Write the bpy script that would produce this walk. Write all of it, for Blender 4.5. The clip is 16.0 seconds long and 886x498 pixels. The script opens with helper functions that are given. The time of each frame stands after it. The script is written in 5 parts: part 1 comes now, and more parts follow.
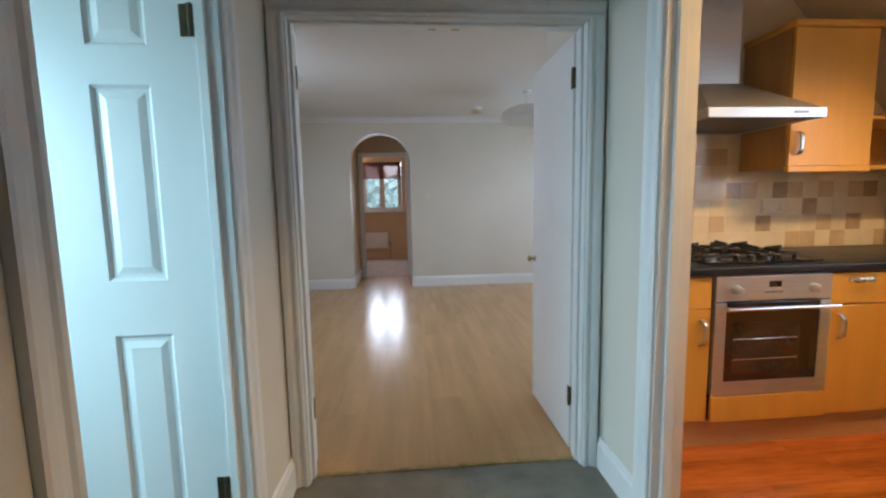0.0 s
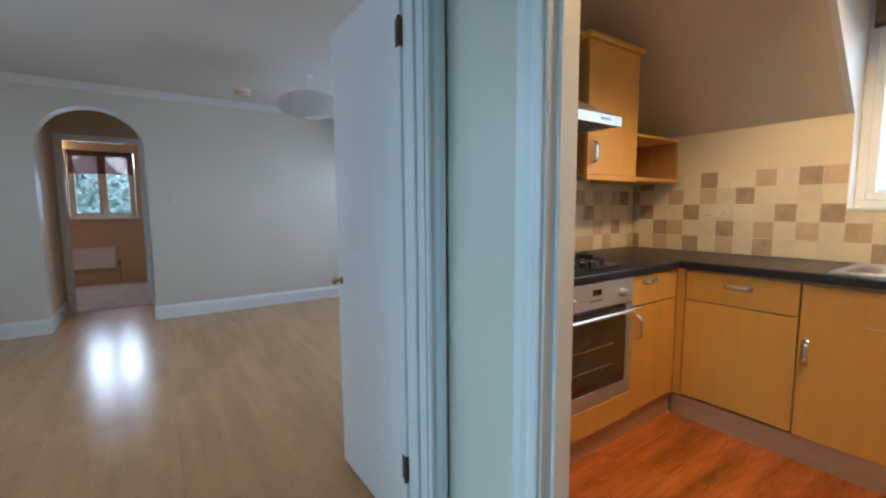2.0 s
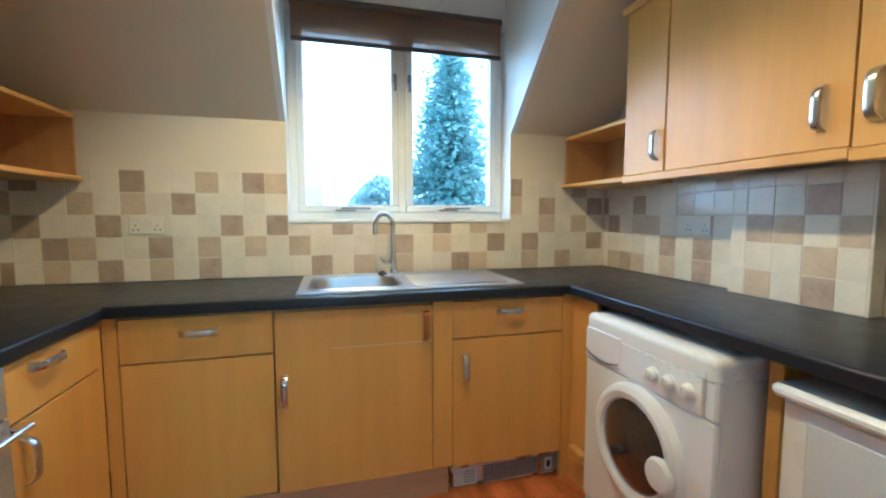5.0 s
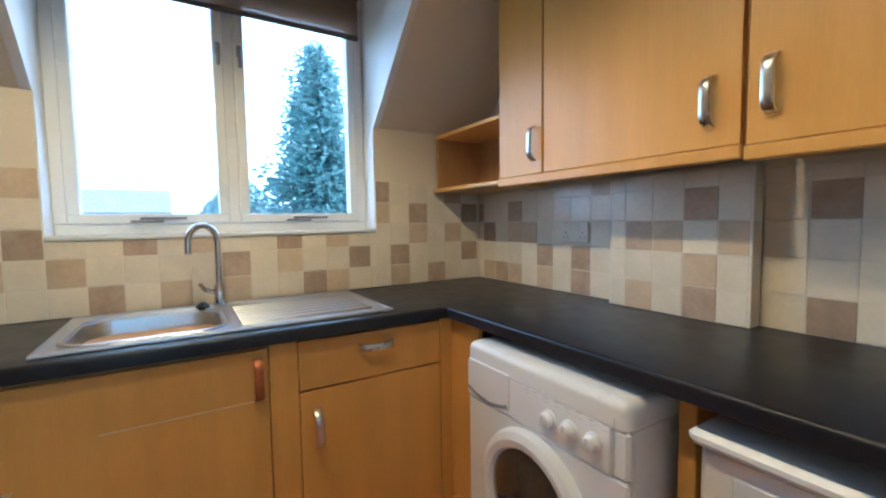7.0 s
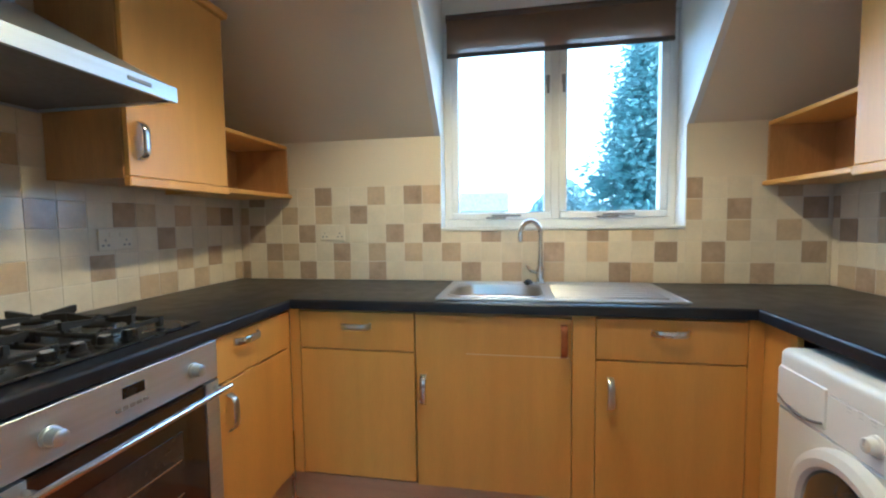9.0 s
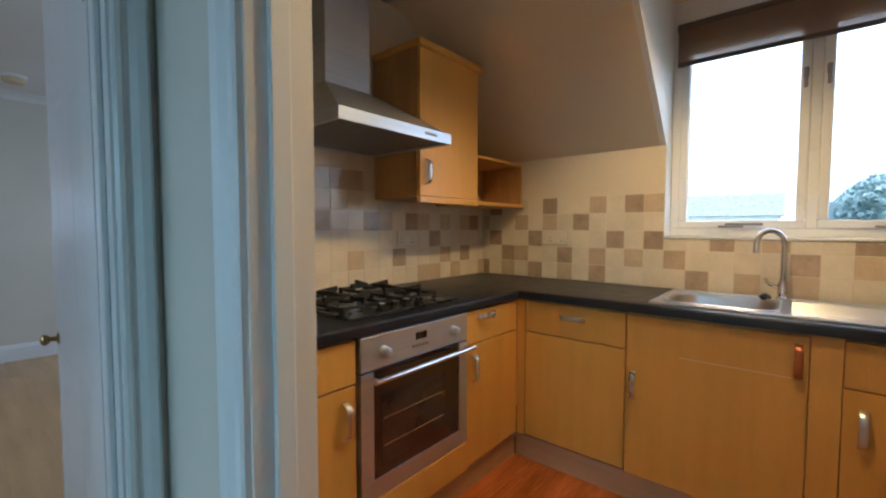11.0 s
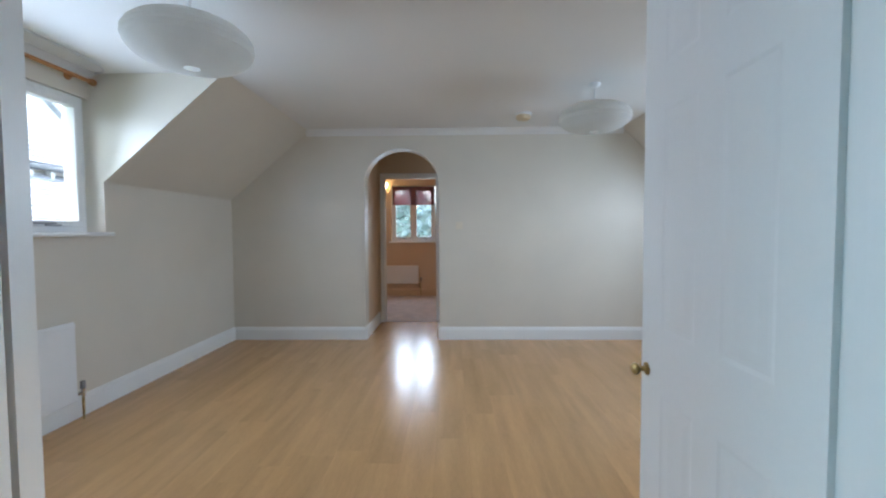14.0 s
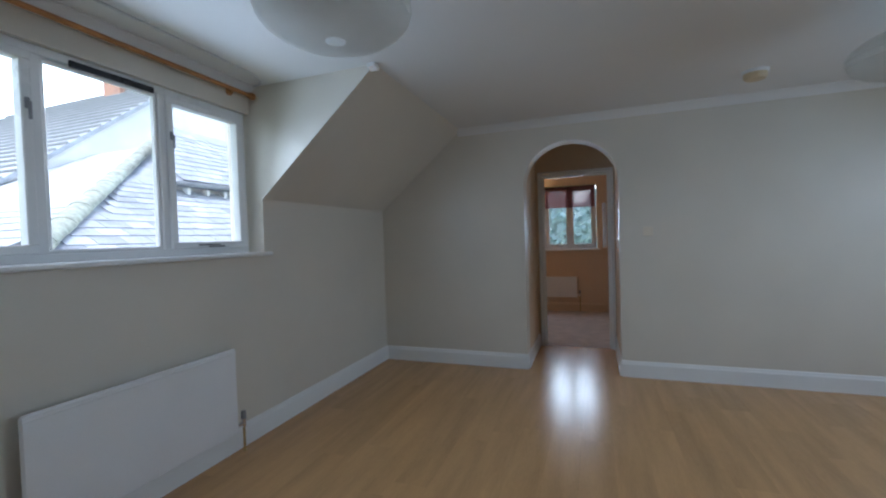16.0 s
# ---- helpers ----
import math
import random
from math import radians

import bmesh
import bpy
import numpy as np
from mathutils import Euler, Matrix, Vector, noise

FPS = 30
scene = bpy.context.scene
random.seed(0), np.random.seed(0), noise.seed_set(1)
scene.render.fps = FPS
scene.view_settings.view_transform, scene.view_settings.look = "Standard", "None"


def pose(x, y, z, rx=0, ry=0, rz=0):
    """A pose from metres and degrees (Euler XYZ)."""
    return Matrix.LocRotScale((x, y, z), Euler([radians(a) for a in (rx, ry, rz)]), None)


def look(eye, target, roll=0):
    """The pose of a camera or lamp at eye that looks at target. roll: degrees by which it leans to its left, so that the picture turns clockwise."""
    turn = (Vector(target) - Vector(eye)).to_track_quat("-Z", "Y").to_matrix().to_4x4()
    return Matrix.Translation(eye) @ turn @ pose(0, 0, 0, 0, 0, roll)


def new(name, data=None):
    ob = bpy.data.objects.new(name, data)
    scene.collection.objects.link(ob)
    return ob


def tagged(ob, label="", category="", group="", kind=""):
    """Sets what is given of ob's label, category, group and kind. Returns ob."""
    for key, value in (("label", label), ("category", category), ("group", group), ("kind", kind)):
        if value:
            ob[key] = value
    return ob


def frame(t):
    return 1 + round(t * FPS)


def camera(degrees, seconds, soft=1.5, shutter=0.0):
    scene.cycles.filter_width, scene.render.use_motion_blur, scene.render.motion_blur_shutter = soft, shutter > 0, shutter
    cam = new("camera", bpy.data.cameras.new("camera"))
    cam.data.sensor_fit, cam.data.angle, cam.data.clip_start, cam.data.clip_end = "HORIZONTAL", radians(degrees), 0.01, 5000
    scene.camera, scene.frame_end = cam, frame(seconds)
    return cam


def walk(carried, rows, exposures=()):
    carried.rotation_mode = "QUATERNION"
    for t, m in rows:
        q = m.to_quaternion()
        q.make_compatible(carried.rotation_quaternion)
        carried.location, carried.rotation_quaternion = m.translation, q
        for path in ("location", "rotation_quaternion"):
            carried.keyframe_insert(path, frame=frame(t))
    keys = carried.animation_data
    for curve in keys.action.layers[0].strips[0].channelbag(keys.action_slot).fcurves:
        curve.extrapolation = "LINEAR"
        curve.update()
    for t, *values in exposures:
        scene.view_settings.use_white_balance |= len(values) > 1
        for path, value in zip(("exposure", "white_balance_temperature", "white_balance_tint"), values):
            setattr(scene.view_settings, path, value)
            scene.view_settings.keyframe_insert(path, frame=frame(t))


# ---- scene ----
cam = camera(93.1, 16.0, soft=2.2)
PATH = [
    (0, (0.334, 0.521, 1.23), (0.498, 2.502, 1.014), -1.1),
    (0.5, (0.307, 0.669, 1.236), (0.484, 2.65, 1.024), -1.3),
    (1, (0.294, 0.844, 1.239), (0.586, 2.813, 1.035), -1.1),
    (1.5, (0.347, 0.997, 1.247), (0.947, 2.894, 1.039), -0.9),
    (2, (0.404, 1.188, 1.213), (1.538, 2.824, 1.017), -0.4),
    (2.5, (0.437, 1.281, 1.243), (2.59, 2.825, 0.94), -0.8),
    (3, (0.552, 1.437, 1.203), (3.132, 2.277, 0.929), -0.6),
    (3.5, (0.747, 1.518, 1.215), (2.723, 1.76, 1.019), -0.7),
    (4, (0.92, 1.554, 1.207), (2.913, 1.542, 1.039), -0.5),
    (4.5, (1.045, 1.608, 1.216), (3.03, 1.421, 1.061), -0.6),
    (5, (1.162, 1.589, 1.222), (3.088, 1.078, 1.06), 0.0),
    (5.2, (1.208, 1.568, 1.211), (3.102, 0.945, 1.056), 0.2),
    (6.25, (1.434, 1.407, 1.222), (3.092, 0.289, 1.085), -0.6),
    (7.3, (1.492, 1.388, 1.233), (3.268, 0.478, 1.105), -1.2),
    (7.5, (1.474, 1.423, 1.229), (3.328, 0.684, 1.107), -1.3),
    (8, (1.404, 1.449, 1.209), (3.383, 1.176, 1.1), -1.6),
    (8.5, (1.288, 1.44, 1.224), (3.281, 1.545, 1.101), -1.1),
    (9.75, (1.090, 1.305, 1.23), (3.000, 1.900, 1.118), -0.5),
    (11, (0.889, 1.232, 1.237), (2.41, 2.527, 1.136), 0.1),
    (11.5, (0.766, 1.274, 1.234), (1.816, 2.973, 1.115), -0.2),
    (12, (0.68, 1.295, 1.236), (1.226, 3.215, 1.111), 0.1),
    (12.5, (0.618, 1.326, 1.257), (0.831, 3.31, 1.128), -0.2),
    (13, (0.609, 1.455, 1.257), (0.678, 3.451, 1.149), 0.2),
    (13.5, (0.591, 1.663, 1.273), (0.594, 3.661, 1.187), 0.0),
    (14.5, (0.466, 1.959, 1.283), (0.315, 3.951, 1.201), -0.9),
    (15, (0.34, 2.157, 1.313), (-0.012, 4.124, 1.232), -1.8),
    (15.5, (0.239, 2.348, 1.361), (-0.289, 4.276, 1.282), -1.7),
    (16, (0.166, 2.519, 1.342), (-0.511, 4.4, 1.29), -1.8),
]
walk(cam, [(t, look(eye, target, roll)) for t, eye, target, roll in PATH],
     exposures=[(0.0, 1.95, 6200, 15), (0.5, 1.8, 5900, 9), (1.0, 1.55, 5900, 11), (1.5, 1.9, 5700, 11), (2.0, 1.7, 5600, 11), (2.5, 1.5, 6000, 18), (3.0, 1.55, 6700, 20), (3.5, 1.7, 6700, 17), (4.0, 1.8, 5700, 6), (4.5, 1.9, 4700, 0),
                (5.0, 1.85, 4300, -3), (7.5, 1.45, 4450, 4), (8.5, 1.75, 4250, -2), (11.0, 1.3, 5400, 9), (11.5, 1.35, 5500, 11), (12.0, 2.15, 5000, 6), (12.5, 2.15, 5400, 8), (13.0, 2.15, 5900, 13),
                (14.5, 2.15, 5900, 11), (15.0, 1.8, 5800, 12), (15.5, 1.75, 5700, 11), (16.0, 1.3, 5700, 11)])

# ---- world and light ----
world = bpy.data.worlds.new("overcast_world")
scene.world = world
world.use_nodes = True
wn = world.node_tree
sky = wn.nodes.new("ShaderNodeTexSky")
sky.sky_type, sky.sun_disc = "NISHITA", False
sky.sun_elevation, sky.sun_rotation = radians(52), radians(180)
sky.air_density, sky.dust_density, sky.ozone_density = 1.2, 3.0, 1.0
wn.links.new(sky.outputs[0], wn.nodes["Background"].inputs[0])
wn.nodes["Background"].inputs[1].default_value = 0.15

sun = new("sun", bpy.data.lights.new("sun", "SUN"))
sun.data.energy, sun.data.angle, sun.data.color = 1.5, radians(25), (1.0, 0.98, 0.95)
sun.matrix_world = pose(0, -10, 20, 38, 0, 0)


def area_lamp(name, eye, target, w, h, watts, colour, spread=150):
    d = bpy.data.lights.new(name, "AREA")
    d.shape, d.size, d.size_y, d.energy, d.color = "RECTANGLE", w, h, watts, colour
    d.spread = radians(spread)
    ob = new(name, d)
    ob.matrix_world = look(eye, target)
    return ob


def point_lamp(name, at, watts, colour, radius=0.06):
    d = bpy.data.lights.new(name, "POINT")
    d.energy, d.color, d.shadow_soft_size = watts, colour, radius
    ob = new(name, d)
    ob.location = at
    return ob


def spot_lamp(name, at, target, watts, colour, cone, blend):
    d = bpy.data.lights.new(name, "SPOT")
    d.energy, d.color, d.spot_size, d.spot_blend, d.shadow_soft_size = watts, colour, radians(cone), blend, 0.04
    ob = new(name, d)
    ob.matrix_world = look(at, target)
    return ob


DAY = (0.68, 0.825, 1.0)
WARM = (1.0, 0.645, 0.265)
area_lamp("daylight_living_west", (-2.03, 4.0, 1.80), (-0.03, 4.0, 1.55), 1.4, 0.60, 4.7, DAY, 165)
area_lamp("daylight_living_east", (3.39, 5.1, 1.80), (1.39, 5.1, 0.87), 1.7, 0.60, 6.3, DAY, 155)
area_lamp("daylight_kitchen", (3.465, 1.195, 1.66), (1.465, 1.195, 1.1), 1.08, 0.80, 1.2, DAY, 175)
area_lamp("daylight_bathroom", (-2.05, 1.1, 1.6), (-1.0, 1.90, 1.0), 0.9, 0.9, 4.6, (0.46, 0.85, 0.97), 90)
for pane_x in (-0.42, -0.02):
    area_lamp("daylight_bedroom", (pane_x, 10.08, 1.46), (pane_x, 8.3, 1.1), 0.26, 0.66, 1.0, DAY)
for lamp_x in (2.02, 2.58):
    spot_lamp("kitchen_downlight", (lamp_x, 1.45, 2.42), (lamp_x, 1.45, 1.42), 16.5, WARM, 138, 0.5)
point_lamp("bedroom_bulb", (-0.9, 8.9, 2.1), 1.6, (1.0, 0.50, 0.20))

# ---- materials ----


def material(name, colour, rough=0.5, metal=0.0, vary=0.08, scale=6.0, stretch=(1, 1, 1), fine=60.0, bump=0.1, dist=0.001,
             coat=0.0, random_piece=0.0, spec=0.5):
    """A surface with broad stains and fine grain, both in metres."""
    m = bpy.data.materials.new(name)
    m.use_nodes = True
    t = m.node_tree
    n, l = t.nodes, t.links
    b = n["Principled BSDF"]
    b.inputs["Roughness"].default_value, b.inputs["Metallic"].default_value = rough, metal
    b.inputs["Coat Weight"].default_value, b.inputs["Coat Roughness"].default_value = coat, 0.12
    b.inputs["Specular IOR Level"].default_value = spec
    tc = n.new("ShaderNodeTexCoord")
    mp = n.new("ShaderNodeMapping")
    mp.inputs["Scale"].default_value = stretch
    l.new(tc.outputs["Object"], mp.inputs["Vector"])
    info = n.new("ShaderNodeObjectInfo")
    off = n.new("ShaderNodeVectorMath")
    off.operation = "ADD"
    sc = n.new("ShaderNodeMath")
    sc.operation, sc.inputs[1].default_value = "MULTIPLY", 37.0
    l.new(info.outputs["Random"], sc.inputs[0])
    l.new(mp.outputs[0], off.inputs[0])
    l.new(sc.outputs[0], off.inputs[1])
    broad = n.new("ShaderNodeTexNoise")
    broad.inputs["Scale"].default_value, broad.inputs["Detail"].default_value = scale, 4
    grain = n.new("ShaderNodeTexNoise")
    grain.inputs["Scale"].default_value, grain.inputs["Detail"].default_value = fine, 3
    l.new(off.outputs[0], broad.inputs["Vector"])
    l.new(off.outputs[0], grain.inputs["Vector"])
    add = n.new("ShaderNodeMath")
    add.operation = "MULTIPLY_ADD"
    add.inputs[1].default_value = 0.45
    l.new(grain.outputs[0], add.inputs[0])
    l.new(broad.outputs[0], add.inputs[2])
    ramp = n.new("ShaderNodeValToRGB")
    lo, hi = [max(0.0, c * (1 - 1.6 * vary)) for c in colour], [min(1.0, c * (1 + 1.6 * vary)) for c in colour]
    ramp.color_ramp.elements[0].position, ramp.color_ramp.elements[0].color = 0.45, (*lo, 1)
    ramp.color_ramp.elements[1].position, ramp.color_ramp.elements[1].color = 1.0, (*hi, 1)
    l.new(add.outputs[0], ramp.inputs[0])
    out = ramp.outputs[0]
    if random_piece:
        hsv = n.new("ShaderNodeHueSaturation")
        mr = n.new("ShaderNodeMapRange")
        mr.inputs["To Min"].default_value, mr.inputs["To Max"].default_value = 1 - random_piece, 1 + random_piece
        l.new(info.outputs["Random"], mr.inputs[0])
        l.new(mr.outputs[0], hsv.inputs["Value"])
        l.new(out, hsv.inputs["Color"])
        out = hsv.outputs[0]
    l.new(out, b.inputs["Base Color"])
    rr = n.new("ShaderNodeMapRange")
    rr.inputs["From Min"].default_value, rr.inputs["From Max"].default_value = 0.3, 0.7
    rr.inputs["To Min"].default_value, rr.inputs["To Max"].default_value = rough * 0.88, min(1, rough * 1.12)
    l.new(broad.outputs[0], rr.inputs[0])
    l.new(rr.outputs[0], b.inputs["Roughness"])
    if bump:
        bp = n.new("ShaderNodeBump")
        bp.inputs["Strength"].default_value, bp.inputs["Distance"].default_value = bump, dist
        l.new(grain.outputs[0], bp.inputs["Height"])
        l.new(bp.outputs[0], b.inputs["Normal"])
    return m


def glowing(name, colour, strength):
    m = bpy.data.materials.new(name)
    m.use_nodes = True
    b = m.node_tree.nodes["Principled BSDF"]
    b.inputs["Base Color"].default_value = (*colour, 1)
    b.inputs["Emission Color"].default_value, b.inputs["Emission Strength"].default_value = (*colour, 1), strength
    return m


def clear_glass(name, tint=(1, 1, 1), rough=0.0):
    m = bpy.data.materials.new(name)
    m.use_nodes = True
    b = m.node_tree.nodes["Principled BSDF"]
    b.inputs["Base Color"].default_value = (*tint, 1)
    b.inputs["Transmission Weight"].default_value, b.inputs["Roughness"].default_value, b.inputs["IOR"].default_value = 1.0, rough, 1.1
    return m


M_WALL = material("magnolia_paint", (0.67, 0.63, 0.55), 0.38, vary=0.03, scale=1.5, fine=220, bump=0.12)
M_KWALL = material("cream_kitchen_paint", (0.74, 0.65, 0.50), 0.42, vary=0.03, scale=1.5, fine=220, bump=0.12)
M_BEDWALL = material("peach_bedroom_paint", (0.68, 0.52, 0.36), 0.6, vary=0.03, scale=1.5, fine=200, bump=0.1)
M_CEIL = material("white_ceiling_paint", (0.76, 0.76, 0.75), 0.7, vary=0.02, scale=1.2, fine=160, bump=0.12)
M_GLOSS = material("white_gloss_paint", (0.80, 0.81, 0.80), 0.34, vary=0.012, scale=0.7, fine=90, bump=0)
M_UPVC = material("white_window_plastic", (0.82, 0.83, 0.83), 0.3, vary=0.02, scale=3, fine=90, bump=0.02)
M_OAK = material("light_oak_laminate", (0.52, 0.30, 0.13), 0.22, vary=0.10, scale=1.6, stretch=(7, 0.7, 1), fine=26, bump=0.05, dist=0.0006, random_piece=0.035)
M_CHERRY = material("orange_cherry_laminate", (0.44, 0.125, 0.026), 0.2, vary=0.3, scale=1.7, stretch=(0.6, 5.5, 1), fine=16, bump=0.05, dist=0.0006, random_piece=0.1)
M_CARPET = material("grey_beige_carpet", (0.26, 0.235, 0.19), 0.95, vary=0.14, scale=9, fine=420, bump=0.8, dist=0.006, spec=0.1)
M_BEDCARPET = material("pale_beige_carpet", (0.60, 0.53, 0.48), 0.95, vary=0.1, scale=9, fine=420, bump=0.8, dist=0.006, spec=0.1)
M_BEECH = material("beech_veneer", (0.64, 0.345, 0.066), 0.36, vary=0.05, scale=2.0, stretch=(7, 7, 0.6), fine=30, bump=0.04, dist=0.0005)
# darker beech for unit carcasses and the end and back boards of shelves
M_BEECH_IN = material("darker_beech", (0.46, 0.25, 0.085), 0.42, vary=0.14, scale=2.0, stretch=(6, 6, 0.8), fine=30, bump=0.04, dist=0.0005)
M_TOP = material("dark_worktop_laminate", (0.013, 0.015, 0.023), 0.32, vary=0.12, scale=14, fine=300, bump=0.01, dist=0.0003, spec=0.34)
M_STEEL = material("brushed_steel", (0.58, 0.63, 0.70), 0.40, 0.9, vary=0.05, scale=3, stretch=(1, 1, 30), fine=60, bump=0.05, dist=0.0003)
M_SINK = material("sink_steel", (0.62, 0.63, 0.65), 0.33, 1.0, vary=0.05, scale=5, fine=140, bump=0.04, dist=0.0003)
M_CHROME = material("chrome", (0.74, 0.74, 0.75), 0.1, 1.0, vary=0.02, scale=5, fine=90, bump=0)
M_NICKEL = material("satin_nickel", (0.62, 0.61, 0.59), 0.28, 1.0, vary=0.04, scale=8, fine=120, bump=0.03)
M_BRASS = material("aged_brass", (0.42, 0.30, 0.12), 0.32, 1.0, vary=0.2, scale=25, fine=160, bump=0.05)
M_DARKBRASS = material("dark_bronze_hinge", (0.10, 0.075, 0.045), 0.42, 0.8, vary=0.2, scale=40, fine=200, bump=0.05)
M_BLACK = material("black_enamel", (0.012, 0.012, 0.013), 0.28, vary=0.3, scale=12, fine=160, bump=0.05)
M_IRON = material("cast_iron", (0.018, 0.018, 0.018), 0.5, vary=0.3, scale=30, fine=240, bump=0.3)
M_OVENGLASS = material("dark_oven_glass", (0.028, 0.017, 0.012), 0.08, vary=0.2, scale=6, fine=80, bump=0, coat=0.5)
M_APPL = material("white_appliance_enamel", (0.80, 0.80, 0.79), 0.3, vary=0.02, scale=4, fine=140, bump=0.04)
M_APPL2 = material("pale_grey_plastic", (0.62, 0.63, 0.64), 0.4, vary=0.04, scale=6, fine=140, bump=0.05)
M_GREY = material("grey_plastic", (0.22, 0.22, 0.23), 0.45, vary=0.08, scale=8, fine=140, bump=0.05)
M_COPPER = material("worn_copper_brown", (0.36, 0.12, 0.035), 0.35, 0.4, vary=0.2, scale=20, fine=120, bump=0.03)
M_POLE = material("varnished_pine", (0.42, 0.19, 0.06), 0.35, vary=0.2, scale=5, fine=70, bump=0.05)
M_RAD = material("white_radiator_enamel", (0.80, 0.81, 0.82), 0.33, vary=0.02, scale=3, fine=120, bump=0.03)
M_GLASS = clear_glass("window_glass")


def thin_cloth(name, colour, open_share, glow_share):
    """Woven cloth: part solid, part letting diffuse light through, part open between its threads."""
    m = material(name, colour, 0.9, vary=0.08, scale=9, fine=420, bump=0.3)
    n, l = m.node_tree.nodes, m.node_tree.links
    out, b = n["Material Output"], n["Principled BSDF"]
    tr = n.new("ShaderNodeBsdfTranslucent")
    tr.inputs["Color"].default_value = (*colour, 1)
    clear = n.new("ShaderNodeBsdfTransparent")
    m1, m2 = n.new("ShaderNodeMixShader"), n.new("ShaderNodeMixShader")
    m1.inputs[0].default_value, m2.inputs[0].default_value = glow_share, open_share
    l.new(b.outputs[0], m1.inputs[1])
    l.new(tr.outputs[0], m1.inputs[2])
    l.new(m1.outputs[0], m2.inputs[1])
    l.new(clear.outputs[0], m2.inputs[2])
    l.new(m2.outputs[0], out.inputs["Surface"])
    return m


M_PAPER = thin_cloth("white_paper_shade", (0.92, 0.92, 0.90), 0.0, 0.72)
M_BLIND = thin_cloth("brown_blind_fabric", (0.36, 0.23, 0.16), 0.22, 0.6)
M_BLINDBAR = material("brown_blind_bar", (0.10, 0.07, 0.055), 0.7, vary=0.1, scale=9, fine=300, bump=0.3)
M_REDBLIND = thin_cloth("plum_blind_fabric", (0.26, 0.11, 0.12), 0.28, 0.5)
M_SWITCH = material("aged_white_plastic", (0.74, 0.67, 0.55), 0.4, vary=0.04, scale=9, fine=120, bump=0.02)
M_GROUT = material("pale_grout", (0.74, 0.68, 0.57), 0.8, vary=0.06, scale=12, fine=240, bump=0.2)
M_TILE = material("cream_tile", (0.76, 0.68, 0.54), 0.2, vary=0.05, scale=9, fine=60, bump=0.08, dist=0.002, random_piece=0.05)
M_TILE_B = material("taupe_tile", (0.43, 0.325, 0.235), 0.22, vary=0.12, scale=14, fine=60, bump=0.1, dist=0.002, random_piece=0.14)
M_TILE_C = material("sand_tile", (0.60, 0.47, 0.32), 0.22, vary=0.08, scale=12, fine=60, bump=0.1, dist=0.002, random_piece=0.08)

# ---- builders ----


def box(bm, x0, x1, y0, y1, z0, z1, bevel=0.0, seg=1):
    made = bmesh.ops.create_cube(bm, size=1.0)["verts"]
    for v in made:
        v.co = Vector(((x0 + x1) / 2 + v.co.x * (x1 - x0), (y0 + y1) / 2 + v.co.y * (y1 - y0), (z0 + z1) / 2 + v.co.z * (z1 - z0)))
    if bevel:
        edges = list({e for v in made for e in v.link_edges})
        bmesh.ops.bevel(bm, geom=edges, offset=bevel, segments=seg, affect="EDGES", profile=0.5)
    return bm


def prism(bm, outline, axis, a0, a1):
    """Extrudes an outline (pairs in the two axes other than axis, in x, y, z order) from a0 to a1."""
    def at(p, a):
        return {"x": (a, *p), "y": (p[0], a, p[1]), "z": (*p, a)}[axis]
    lo = [bm.verts.new(at(p, a0)) for p in outline]
    hi = [bm.verts.new(at(p, a1)) for p in outline]
    n = len(outline)
    fs = [bm.faces.new(lo), bm.faces.new(hi[::-1])]
    for i in range(n):
        fs.append(bm.faces.new((lo[i], hi[i], hi[(i + 1) % n], lo[(i + 1) % n])))
    bmesh.ops.recalc_face_normals(bm, faces=fs)
    return bm


def rod(bm, p, q, r, seg=12, r2=None):
    p, q = Vector(p), Vector(q)
    d = q - p
    m = Matrix.Translation((p + q) / 2) @ d.to_track_quat("Z", "Y").to_matrix().to_4x4()
    bmesh.ops.create_cone(bm, cap_ends=True, segments=seg, radius1=r, radius2=r if r2 is None else r2, depth=d.length, matrix=m)
    return bm


def lathe(bm, profile, centre, axis="z", seg=28):
    """Turns a profile of (radius, height) pairs round an axis through centre."""
    rings = []
    for r, h in profile:
        ring = []
        for i in range(seg):
            a = 2 * math.pi * i / seg
            c, s = r * math.cos(a), r * math.sin(a)
            o = {"z": (c, s, h), "y": (c, h, s), "x": (h, c, s)}[axis]
            ring.append(bm.verts.new(Vector(centre) + Vector(o)))
        rings.append(ring)
    for a, b in zip(rings, rings[1:]):
        for i in range(seg):
            bm.faces.new((a[i], a[(i + 1) % seg], b[(i + 1) % seg], b[i]))
    for ring in (rings[0], rings[-1][::-1]):
        bm.faces.new(ring)
    bmesh.ops.recalc_face_normals(bm, faces=bm.faces)
    return bm


def tube(bm, points, r, seg=10):
    """A round bar along a line of points."""
    pts = [Vector(p) for p in points]
    rings = []
    side = None
    for i, p in enumerate(pts):
        d = (pts[min(i + 1, len(pts) - 1)] - pts[max(i - 1, 0)]).normalized()
        if side is None:
            side = d.orthogonal().normalized()
        side = (side - d * side.dot(d)).normalized()
        up = d.cross(side)
        rings.append([bm.verts.new(p + (side * math.cos(2 * math.pi * k / seg) + up * math.sin(2 * math.pi * k / seg)) * r) for k in range(seg)])
    for a, b in zip(rings, rings[1:]):
        for k in range(seg):
            bm.faces.new((a[k], a[(k + 1) % seg], b[(k + 1) % seg], b[k]))
    bm.faces.new(rings[0][::-1])
    bm.faces.new(rings[-1])
    bmesh.ops.recalc_face_normals(bm, faces=bm.faces)
    return bm


def root_of(ob):
    while ob.parent:
        ob = ob.parent
    return ob


